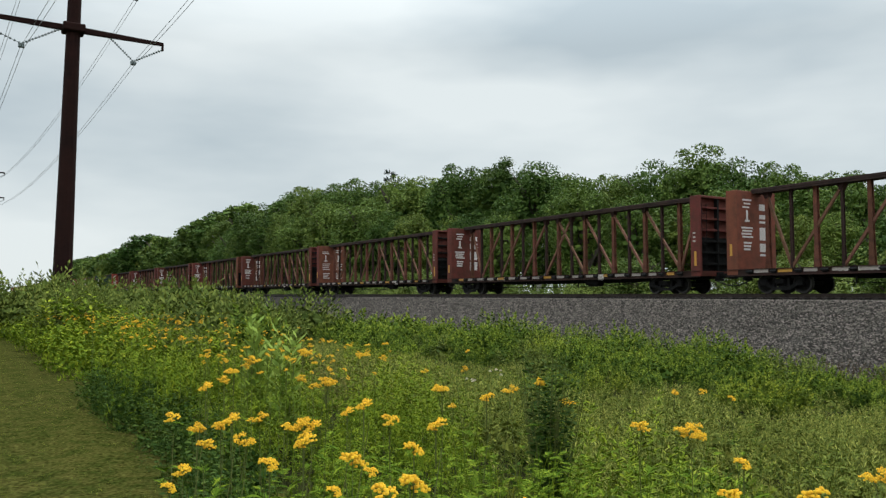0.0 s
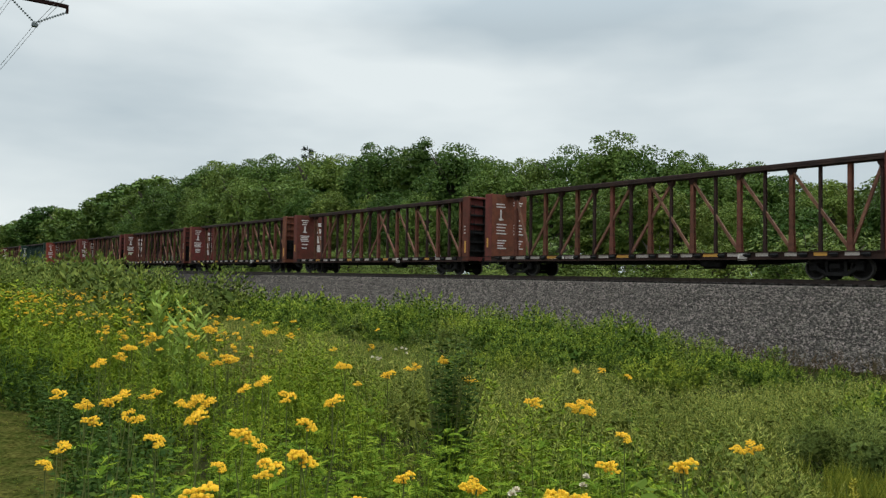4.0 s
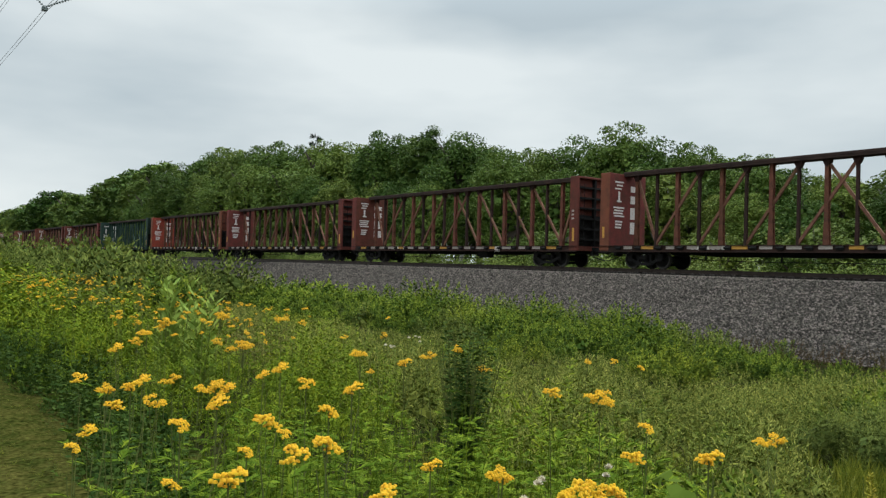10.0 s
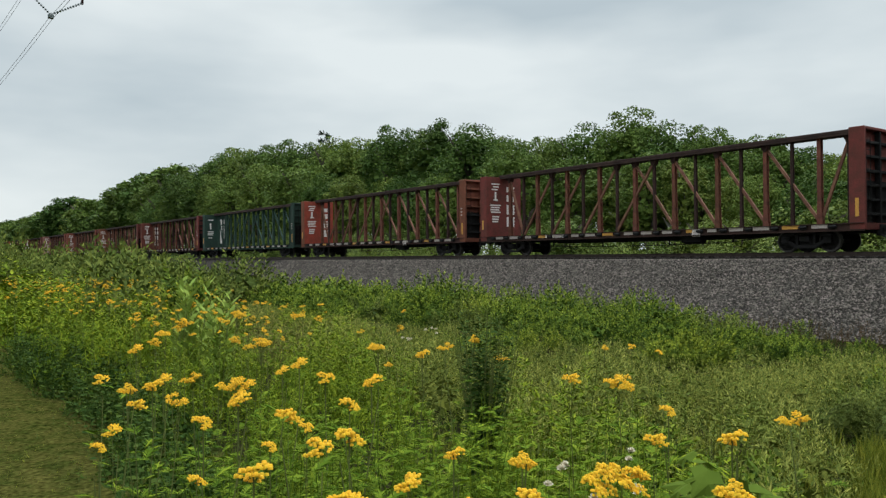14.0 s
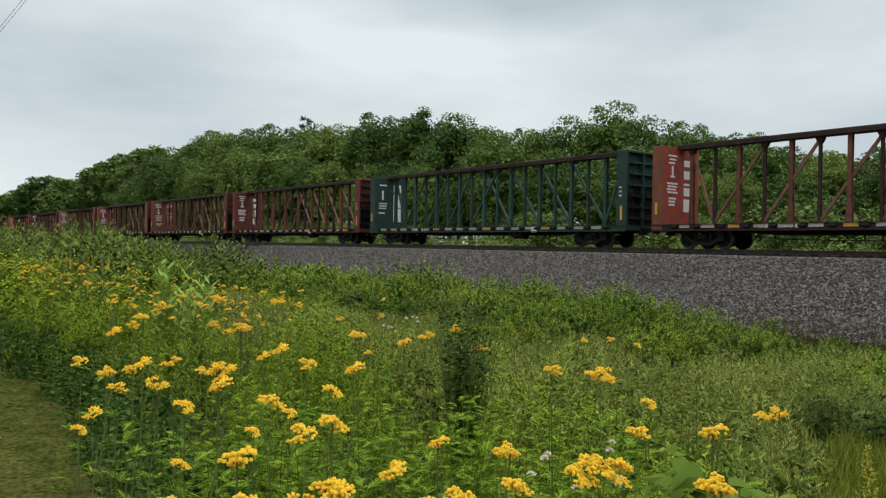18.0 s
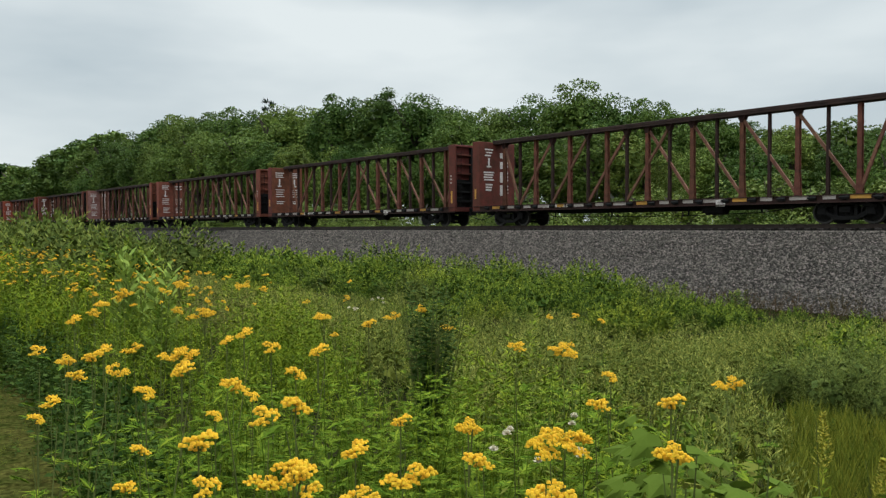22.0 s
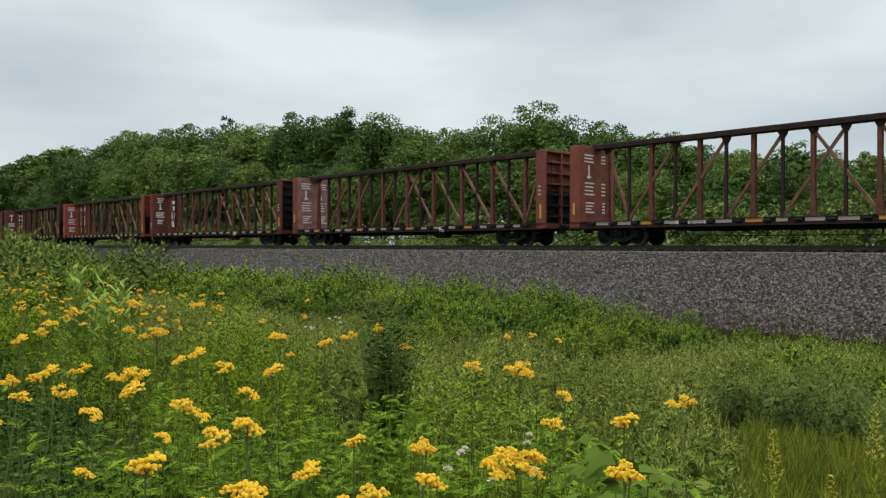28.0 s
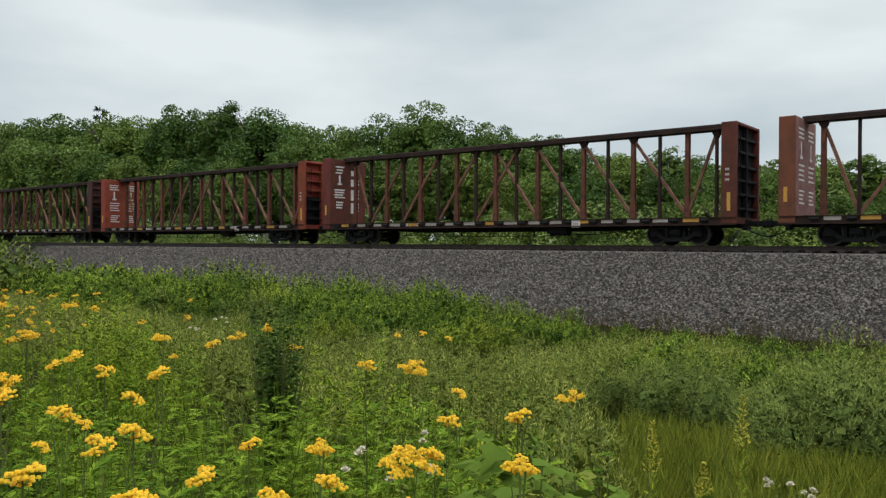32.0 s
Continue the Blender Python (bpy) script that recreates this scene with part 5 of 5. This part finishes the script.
    field("undergrowth", low, p[~near], k[~near], LEAF["maple"], "dense green undergrowth at the wood's edge", "shrubs", rng, 0.1)
    field("undergrowth", low, p[near], k[near], LEAF["sapling"], "dense light green undergrowth among young trees", "shrubs", rng, 0.1)
    p = cover(rng, 7.0, -430, -150, 50, 58, lambda x, y: x < 0, 0.05)
    field("undergrowth", low, p, rng.uniform(7.0, 9.5, len(p)), LEAF["maple"], "distant green undergrowth along the wood", "shrubs", rng, 0.1)
    # a hedge of low growth between the track and the wood
    p = cover(rng, 3.2, -170, 10, 43.5, 49.0, lambda x, y: y < 48.5, 0.0)
    field("undergrowth", low, p, rng.uniform(2.9, 4.1, len(p)), LEAF["aspen"], "low green scrub behind the track", "shrubs", rng, 0.1)
    p = cover(rng, 6.0, -430, -170, 44, 49, lambda x, y: y < 48, 0.0)
    field("undergrowth", low, p, rng.uniform(4.2, 5.6, len(p)), LEAF["aspen"], "distant low green scrub behind the track", "shrubs", rng, 0.1)
    # grass in the open corner, on the lawn, and behind the track
    p = scatter(rng, 5200, -6, 0.8, 2.6, 10.5, lambda x, y: open_corner(x, y) | (rng.random(len(x)) < 0.06))
    field("tall_grass", tufts, p, rng.uniform(0.4, 0.85, len(p)), grass_green, "yellow-green tall grass in the open corner", "grass", rng)
    p = scatter(rng, 13000, -26, 0.5, -2.2, 1.6, lambda x, y: (y < edge_y(x) + 0.05) & (rng.random(len(x)) < np.clip(9 / (r_of(x, y) + 0.1), 0.35, 1)))
    p[:, 2] += 0.07
    field("lawn_grass", [tuft(0.5, 9, rng) for _ in range(4)], p, rng.uniform(0.06, 0.13, len(p)), grass_green, "short blades of mown grass", "grass", rng, 0.4)
    p = scatter(rng, 1200, -90, 6, 39.2, 47, None)
    field("tall_grass", tufts, p, rng.uniform(1.2, 2.6, len(p)), grass_green, "tall green grass behind the track", "grass", rng)


meadow()


# ---- plants that stand out ----
def button_head(radius, buttons, rng, dome=0.4):
    """A lumpy flower head: small yellow buttons crowded on a few overlapping domes."""
    quads = []
    lobes = [(radius * 0.62 * math.cos(i * 2.1), radius * 0.62 * math.sin(i * 2.1), rng.normal(0, 0.009)) for i in range(3)]
    for i in range(buttons):
        lx, ly, lz = lobes[i % 3]
        a, q = i * 2.4, math.sqrt((i + 0.5) / buttons)
        r = radius * 0.58
        c = np.array([lx + r * q * math.cos(a), ly + r * q * math.sin(a), lz - dome * 2 * r * q * q]) + rng.normal(0, 0.0022, 3)
        b = rng.uniform(0.0042, 0.0055)
        lo = [c + [b * math.cos(t), b * math.sin(t), -0.6 * b] for t in np.arange(5) * 1.2566]
        mid = [c + [0.72 * b * math.cos(t), 0.72 * b * math.sin(t), 0.35 * b] for t in np.arange(5) * 1.2566]
        for j in range(5):
            quads.append([lo[j], lo[(j + 1) % 5], mid[(j + 1) % 5], mid[j]])
        quads.append([mid[0], mid[1], mid[2], mid[3]])
        quads.append([mid[0], mid[3], mid[4], mid[0]])
    return np.array(quads)


def island_polys(name, quads, mats):
    """As polys(), with corners at one place joined, so that each button is one island."""
    me = polys(name, quads, mats)
    bm = bmesh.new()
    bm.from_mesh(me)
    bmesh.ops.remove_doubles(bm, verts=bm.verts, dist=0.00005)
    bm.to_mesh(me)
    bm.free()
    return me


HEADS = [island_polys("flower_head", button_head(r, n, RP), [tansy_yellow]) for n, r in ((42, 0.024), (60, 0.029), (76, 0.033), (50, 0.026), (84, 0.034))]


def tansy(seed, heads, loose):
    rng = np.random.default_rng(seed)
    plant = tagged(new("tansy_plant"), "yellow-flowering tansy among green weeds", "flower", "tansy in bloom")
    q = ferny(0.93, 9, 0.12, rng, 0.032, 6)
    q[..., :2] -= q[8].mean(0)[:2]
    stems = [q[:9]]
    part("foliage", polys("foliage", q[9:], [tansy_deep]), None, plant)
    for i in range(heads):
        a = i * 2.4 + rng.uniform(0, 0.8)
        d = 0.0 if heads == 1 else loose * math.sqrt((i + 0.4) / heads)
        c = Vector((d * math.cos(a), d * math.sin(a), 1.0 - 0.55 * d + rng.uniform(-0.2, 0.2) * loose))
        m = Matrix.Translation(c) @ pose(0, 0, 0, rng.uniform(-8, 8) - 250 * d * math.sin(a), rng.uniform(-8, 8) + 250 * d * math.cos(a), rng.uniform(0, 360))
        part("flower_head", HEADS[int(rng.integers(len(HEADS)))], None, plant, m=m)
        ray = np.array([[0, 0, 0.84], c])
        e = np.array([0.0016, 0.0016, 0])
        stems.append(np.stack([ray[0] - e, ray[0] + e, ray[1] + e, ray[1] - e])[None])
    part("stem", polys("stem", np.concatenate(stems), [stem_green]), None, plant)
    return plant


# heads in a cluster, how far they spread; WIDTHS is what each cluster measures across
TANSY = [tansy(40 + i, h, r) for i, (h, r) in enumerate(((1, 0.0), (2, 0.035), (3, 0.042), (5, 0.058), (8, 0.075), (3, 0.05)))]
WIDTHS = (0.07, 0.12, 0.14, 0.17, 0.21, 0.15)
# where flowering stems stand and how wide their heads are: before the eye, in the stand, along its far side
NEAR = ((-1.28, 1.44, 0.17), (-1.01, 1.51, 0.11), (-1.33, 2.33, 0.10), (-2.19, 2.50, 0.14), (-1.00, 1.11, 0.11), (-1.26, 0.98, 0.11), (-1.48, 1.32, 0.09),
        (-1.21, 1.10, 0.06), (-1.44, 0.95, 0.06), (-1.46, 0.80, 0.15), (-1.74, 0.72, 0.08), (-1.58, 1.18, 0.05), (-1.93, 1.08, 0.08), (-1.86, 0.95, 0.07),
        (-1.94, 0.85, 0.04), (-1.75, 0.59, 0.04), (-1.60, 2.05, 0.05), (-1.37, 1.70, 0.06), (-1.26, 1.88, 0.07), (-1.42, 0.60, 0.05), (-1.51, 0.48, 0.04), (-1.22, 0.82, 0.09))
STAND = ((-2.30, 1.07, 0.08), (-2.09, 1.03, 0.04), (-2.36, 0.82, 0.06), (-2.66, 1.05, 0.08), (-3.14, 1.24, 0.16), (-3.39, 1.64, 0.08), (-3.38, 1.14, 0.09),
         (-2.92, 0.91, 0.09), (-3.16, 0.90, 0.07), (-3.21, 1.47, 0.06), (-2.92, 1.53, 0.07), (-2.72, 1.63, 0.08), (-2.35, 1.32, 0.07), (-4.60, 1.97, 0.14),
         (-3.89, 2.38, 0.12), (-3.30, 2.28, 0.07), (-3.62, 2.68, 0.10), (-3.85, 3.05, 0.11), (-7.24, 2.87, 0.18), (-6.44, 3.11, 0.13), (-6.52, 2.12, 0.15), (-2.26, 2.29, 0.07))
SIDE = ((-2.78, 0.74, 0.06), (-3.46, 0.78, 0.06), (-2.21, 0.49, 0.04), (-2.40, 0.57, 0.05), (-3.25, 0.83, 0.09), (-3.29, 0.98, 0.07), (-4.51, 1.20, 0.08), (-5.54, 1.67, 0.12))


def flowers():
    rng = random.Random(8)
    def plant_at(i, x, y, top, wide):
        z = float(ground_z(x, y)) - 0.01
        k = top - z
        made = copy_thing(TANSY[i], pose(x, y, z, 0, 0, rng.uniform(0, 360)) @ Matrix.Diagonal((wide, wide, k, 1)))
        for o in made.children:
            if o.name.startswith("flower_head"):
                o.matrix_basis = o.matrix_basis @ Matrix.Diagonal((1, 1, wide / k, 1))
    for x, y, across in (*NEAR, *STAND, *SIDE):
        best = min(range(5), key=lambda n: abs(WIDTHS[n] * 0.85 - across))
        plant_at(best, x, y, 1.11, 1.15 * across / WIDTHS[best])
    for i in range(290):
        x = -5 - 20 * rng.random() ** 1.05
        y = float(edge_y(x)) + 0.25 + (2.0 + min(1.2, -0.08 * (x + 5))) * rng.random()
        plant_at(rng.choice((0, 1, 2, 5, 0, 3)), x, y, rng.uniform(0.98, 1.18), rng.uniform(0.4, 0.66))
    for i in range(8):
        x = -3 - 5 * rng.random()
        y = 2.6 + 2.4 * rng.random()
        plant_at(rng.choice((0, 1, 2)), x, y, rng.uniform(0.8, 1.0), rng.uniform(0.7, 1.0))


flowers()
for plant in TANSY:
    for o in (*plant.children, plant):
        bpy.data.objects.remove(o)


def leafy(name, quads, stems, mat, x, y, label, category="plant", turn=0.0):
    """A single plant with its stems and its leaves as parts."""
    plant = tagged(new(name), label, category)
    plant.matrix_basis = pose(x, y, float(ground_z(x, y)) - 0.02, 0, 0, turn)
    tagged(part("stem", polys("stem", stems, [stem_green]), None, plant), kind="stuff")
    part("foliage", polys("foliage", quads, [mat]), None, plant)
    return plant


def split_bush(height, stems, per, length, wide, rng, spread=0.6, rise=0.7):
    leaf, stem = [], []
    for s in range(stems):
        w = wand(height * rng.uniform(0.75, 1.05), per, length, wide, rise, rng, 0.007)
        lean, a = rng.uniform(0, spread), rng.uniform(0, 6.28)
        z = w[..., 2].copy()
        w[..., 0] += math.cos(a) * lean * (z * 0.8 + 0.12)
        w[..., 1] += math.sin(a) * lean * (z * 0.8 + 0.12)
        w[..., 2] *= 1 - 0.18 * lean
        stem.append(w[:9])
        leaf.append(w[9:])
    return np.concatenate(leaf), np.concatenate(stem)


mullein_green = green("milkweed_leaf_green", (0.28, 0.37, 0.08), (0.23, 0.32, 0.06), 0.2, 0.14)
big_green = green("broad_leaf_green", (0.080, 0.130, 0.018), (0.058, 0.100, 0.013), 0.3, 0.15)
golden = material("goldenrod_yellow_green", (0.40, 0.34, 0.03), rough=0.8, scale=20, color2=(0.27, 0.28, 0.03), per_leaf=0.25)
fluff_white = material("white_seed_fluff", (0.78, 0.72, 0.58), rough=0.95, spec=0.05, scale=25, color2=(0.6, 0.52, 0.4))
rng_b = np.random.default_rng(31)
leafy("milkweed", *split_bush(1.42, 9, 28, 0.31, 0.088, rng_b, 0.22, 1.3), mullein_green, -8.95, 3.0, "tall pale green milkweed with broad upright leaves")
leafy("milkweed", *split_bush(1.28, 7, 26, 0.28, 0.08, rng_b, 0.22, 1.3), mullein_green, -8.1, 3.05, "smaller pale green milkweed with broad leaves")
leafy("dark_weed", *split_bush(1.3, 30, 80, 0.08, 0.034, rng_b, 0.24, 0.5), deep_green, -3.85, 3.12, "dark green upright bushy weed in the meadow")


def mound_bush(name, x, y, wide, high, templates, mat, count, label, tip=None):
    """A bush of several leafy masses round its root, with bare stems inside."""
    rng = np.random.default_rng(int(100 * wide + 7 * high))
    plant = tagged(new(name), label, "bush")
    plant.matrix_basis = pose(x, y, float(ground_z(x, y)) - 0.04)
    quads, stems, flags = [], [], []
    for i in range(count):
        a, q = i * 2.4, 0.42 * wide * math.sqrt(i / count)
        k = high * (1.0 - 0.35 * (q / (0.42 * wide)) ** 2) * rng.uniform(0.85, 1.08)
        t = templates[i % len(templates)]
        place = np.array([[q * math.cos(a), q * math.sin(a), 0.16 * high]])
        quads.append(grow(t, place, rng.uniform(0, 6.28, 1), np.array([k]), rng, 0.12))
        flags.append(young(t))
        st = stalk(k * 0.8, 0.009, 0.05, rng)
        stems.append(st + place * np.array([1, 1, 0]))
    tagged(part("stem", polys("stem", np.concatenate(stems), [stem_green]), None, plant), kind="stuff")
    part("foliage", polys("foliage", np.concatenate(quads), [mat, tip or mat], np.concatenate(flags)), None, plant)
    return plant


pale_willow = green("pale_willow_green", (0.105, 0.135, 0.031), (0.075, 0.102, 0.023), 0.3)
# tip colour carries painted light as well as paler young growth
pale_tip = green("pale_willow_young_lit_leaf", (0.235, 0.28, 0.07), (0.175, 0.218, 0.05), 0.25)
WILLOW = [shrublet(0.062, 0.015, 230, 17, 0.40, rng_b, 0.9, 14, 300) for _ in range(3)]
BROAD = [shrublet(0.10, 0.05, 70, 11, 0.3, rng_b, 0.5, 8) for _ in range(3)]
mound_bush("willow_bush", -1.72, 8.9, 2.8, 1.32, WILLOW, pale_willow, 9, "rounded grey-green willow bush in the grass", pale_tip)
mound_bush("willow_bush", -4.0, 9.5, 2.4, 1.06, WILLOW, pale_willow, 7, "low grey-green willow bush in the grass", pale_tip)
mound_bush("leafy_bush", -20.9, 7.0, 0.9, 2.0, BROAD, dark_green, 4, "dark green leafy bush above the thicket", shrub_tip)
mound_bush("willow_bush", -25.0, 2.9, 1.6, 2.2, WILLOW, willow_green, 4, "tall grey-green willow bush before the power pole", willow_tip)
mound_bush("willow_bush", -28.0, 3.6, 1.5, 2.4, WILLOW, willow_green, 4, "tall willow bush beside the lawn", willow_tip)
mound_bush("willow_bush", -22.0, 4.2, 1.2, 1.7, WILLOW, willow_green, 3, "willow bush at the edge of the tansy", willow_tip)
olive_leaf = green("dry_olive_leaf", (0.140, 0.144, 0.034), (0.095, 0.102, 0.024))
olive_tip = green("dry_olive_shoot", (0.30, 0.285, 0.080), (0.215, 0.21, 0.058))
fresh_leaf = green("fresh_shrub_leaf", (0.110, 0.150, 0.018), (0.078, 0.115, 0.014))
fresh_tip = green("fresh_shrub_shoot", (0.285, 0.335, 0.042), (0.205, 0.26, 0.032))
FINE = [shrublet(0.07, 0.017, 130, 14, 0.32, rng_b, 1.0, 11, 140) for _ in range(3)]
LOOKS = {"sage": (FINE, sage_green, sage_tip, "mugwort_bush", "rounded grey-green mugwort bush in the meadow"),
         "olive": (FINE, olive_leaf, olive_tip, "meadowsweet_bush", "low olive-brown bush with drying shoots"),
         "fresh": (BROAD, fresh_leaf, fresh_tip, "leafy_bush", "fresh yellow-green leafy bush before the stones"),
         "dark": (BROAD, dark_green, shrub_tip, "leafy_bush", "dark green leafy bush among paler weeds")}
for kind, x, y, wide, high in BUSHES:
    shapes, leaf, tip, name, label = LOOKS[kind]
    mound_bush(name, x, y, wide, high, shapes, leaf, 7, label, tip)
mound_bush("leafy_bush", -5.0, 12.2, 1.7, 1.05, BROAD, dark_green, 7, "low dark green leafy bush before the stones", shrub_tip)
mound_bush("leafy_bush", -3.7, 12.6, 1.5, 0.95, BROAD, dark_green, 6, "low dark green leafy bush beside another", shrub_tip)


def big_leaf(size, rng):
    """A toothed, lobed leaf, folded a little along its midrib."""
    rim = [(0, 0), (0.26, -0.1), (0.5, 0.12), (0.3, 0.3), (0.5, 0.58), (0.2, 0.66), (0, 1.0)]
    bm = bmesh.new()
    mid = [bm.verts.new((0, k * size, 0.04 * size * math.sin(3 * k))) for k in (0, 0.25, 0.5, 0.75, 1.0)]
    for s in (-1, 1):
        edge = [bm.verts.new((s * x * size, y * size, -0.32 * size * x + 0.05 * size * math.sin(9 * y + s))) for x, y in rim[1:-1]]
        ring = [mid[0], *edge, mid[4], mid[3], mid[2], mid[1]]
        c = bm.verts.new((s * 0.2 * size, 0.4 * size, 0.02 * size))
        for i in range(len(ring)):
            a, b = ring[i], ring[(i + 1) % len(ring)]
            bm.faces.new((c, a, b) if s > 0 else (c, b, a))
    return bm


def bramble(x, y, height, count, seed):
    rng = np.random.default_rng(seed)
    plant = tagged(new("broad_leaved_plant"), "weed with large toothed green leaves", "plant")
    plant.matrix_basis = pose(x, y, float(ground_z(x, y)) - 0.02)
    part("stem", polys("stem", stalk(height, 0.008, 0.03, rng), [stem_green]), None, plant)
    for i in range(count):
        z = height * (0.55 + 0.45 * (i / (count - 1)) ** 0.7)
        a = i * 137.5
        out = 0.03 + 0.09 * rng.random()
        m = pose(out * math.cos(radians(a)), out * math.sin(radians(a)), z, rng.uniform(-50, -5), rng.uniform(-20, 20), a - 90)
        part("leaf", big_leaf(rng.uniform(0.055, 0.095), rng), big_green, plant, m=m)
    return plant


for i, (x, y, h) in enumerate(((-1.25, 1.80, 1.16), (-1.04, 1.52, 1.08), (-0.95, 1.72, 1.1), (-0.86, 1.44, 1.04), (-1.1, 1.66, 1.12), (-0.8, 1.9, 1.05), (-1.15, 1.4, 1.0))):
    bramble(x, y, h - 0.05, 26, 60 + i)


def goldenrod(x, y, height, seed):
    rng = np.random.default_rng(seed)
    plant = tagged(new("goldenrod"), "goldenrod spike with pale yellow buds", "flower")
    plant.matrix_basis = pose(x, y, float(ground_z(x, y)) - 0.02)
    w = wand(height, 70, 0.075, 0.011, 0.8, rng)
    part("stem", polys("stem", w[:9], [stem_green]), None, plant)
    part("foliage", polys("foliage", w[9:], [tansy_green]), None, plant)
    base, way = [], []
    for i in range(300):
        k = rng.random()
        a = i * 2.4
        out = 0.05 * (1.05 - k) * rng.random()
        base.append([out * math.cos(a), out * math.sin(a), height * (0.72 + 0.3 * k)])
        way.append([math.cos(a), math.sin(a), 0.8])
    part("flower_spike", polys("flower_spike", leaves(base, way, 0.018, 0.009, rng, 0.0), [golden]), None, plant)
    return plant


for i, (x, y, h) in enumerate(((-1.43, 4.4, 0.95), (-1.63, 3.66, 0.84), (-1.5, 4.0, 0.62), (-0.62, 4.0, 0.9))):
    goldenrod(x, y, h, 80 + i)


def thistle(x, y, top, seed, heads=3, size=0.014):
    rng = np.random.default_rng(seed)
    plant = tagged(new("thistle"), "faded weed with small white seed heads", "flower")
    plant.matrix_basis = pose(x, y, float(ground_z(x, y)) - 0.02)
    h = top - float(ground_z(x, y))
    w = wand(h, 22, 0.08, 0.018, 0.6, rng)
    part("stem", polys("stem", w[:9], [stem_green]), None, plant)
    part("foliage", polys("foliage", w[9:], [sage_green]), None, plant)
    for i in range(heads):
        c = np.array([rng.normal(0, 2.5 * size), rng.normal(0, 2.5 * size), h + rng.uniform(-2, 1) * size])
        n = 60
        d = rng.normal(0, 1, (n, 3))
        d[:, 2] = np.abs(d[:, 2])
        part("seed_head", polys("seed_head", leaves(np.repeat(c[None], n, 0), d, size, size * 0.45, rng, 0.0), [fluff_white]), None, plant)
    return plant


for i, (x, y, z) in enumerate(((-1.42, 1.37, 1.04), (-1.41, 1.44, 1.06), (-1.17, 1.08, 1.03), (-1.1, 1.1, 1.0), (-1.27, 1.54, 1.04), (-1.63, 1.82, 1.03), (-4.6, 3.05, 1.05), (-4.5, 3.2, 1.1),
                               (-1.55, 5.5, 0.02), (-1.45, 5.6, -0.02), (-1.3, 5.5, 0.0))):
    thistle(x, y, z, 100 + i, 4 if i > 5 else 2, 0.026 if i > 7 else 0.014)


# ---- what moves ----
def train_x(t):
    """Where the left end of the first car stands, in metres along the track."""
    return float(np.polyval(SPEED, t))


SPEED = (0.00695, 9.4699, -24.19)


def motions():
    times = [0, 2, 4, 6, 8, 10, 12, 14, 16, 18, 20, 22, 24, 26, 28, 30, 32]
    for i, car in enumerate(CARS):
        walk(car, [(t, pose(train_x(t) - i * PITCH + CAR_LEN / 2, TRACK_Y, RAIL_Z)) for t in times])
    # the wheels roll with the way that the train has gone
    ticks = [2 * k / FPS for k in range(481)]
    rolled = [math.degrees((train_x(t) - train_x(0)) / WHEEL_R) for t in ticks]
    for wheelset, x in WHEELS:
        walk(wheelset, [(t, pose(x, 0, AXLE_Z, 0, a % 360, 0)) for t, a in zip(ticks, rolled)])


motions()
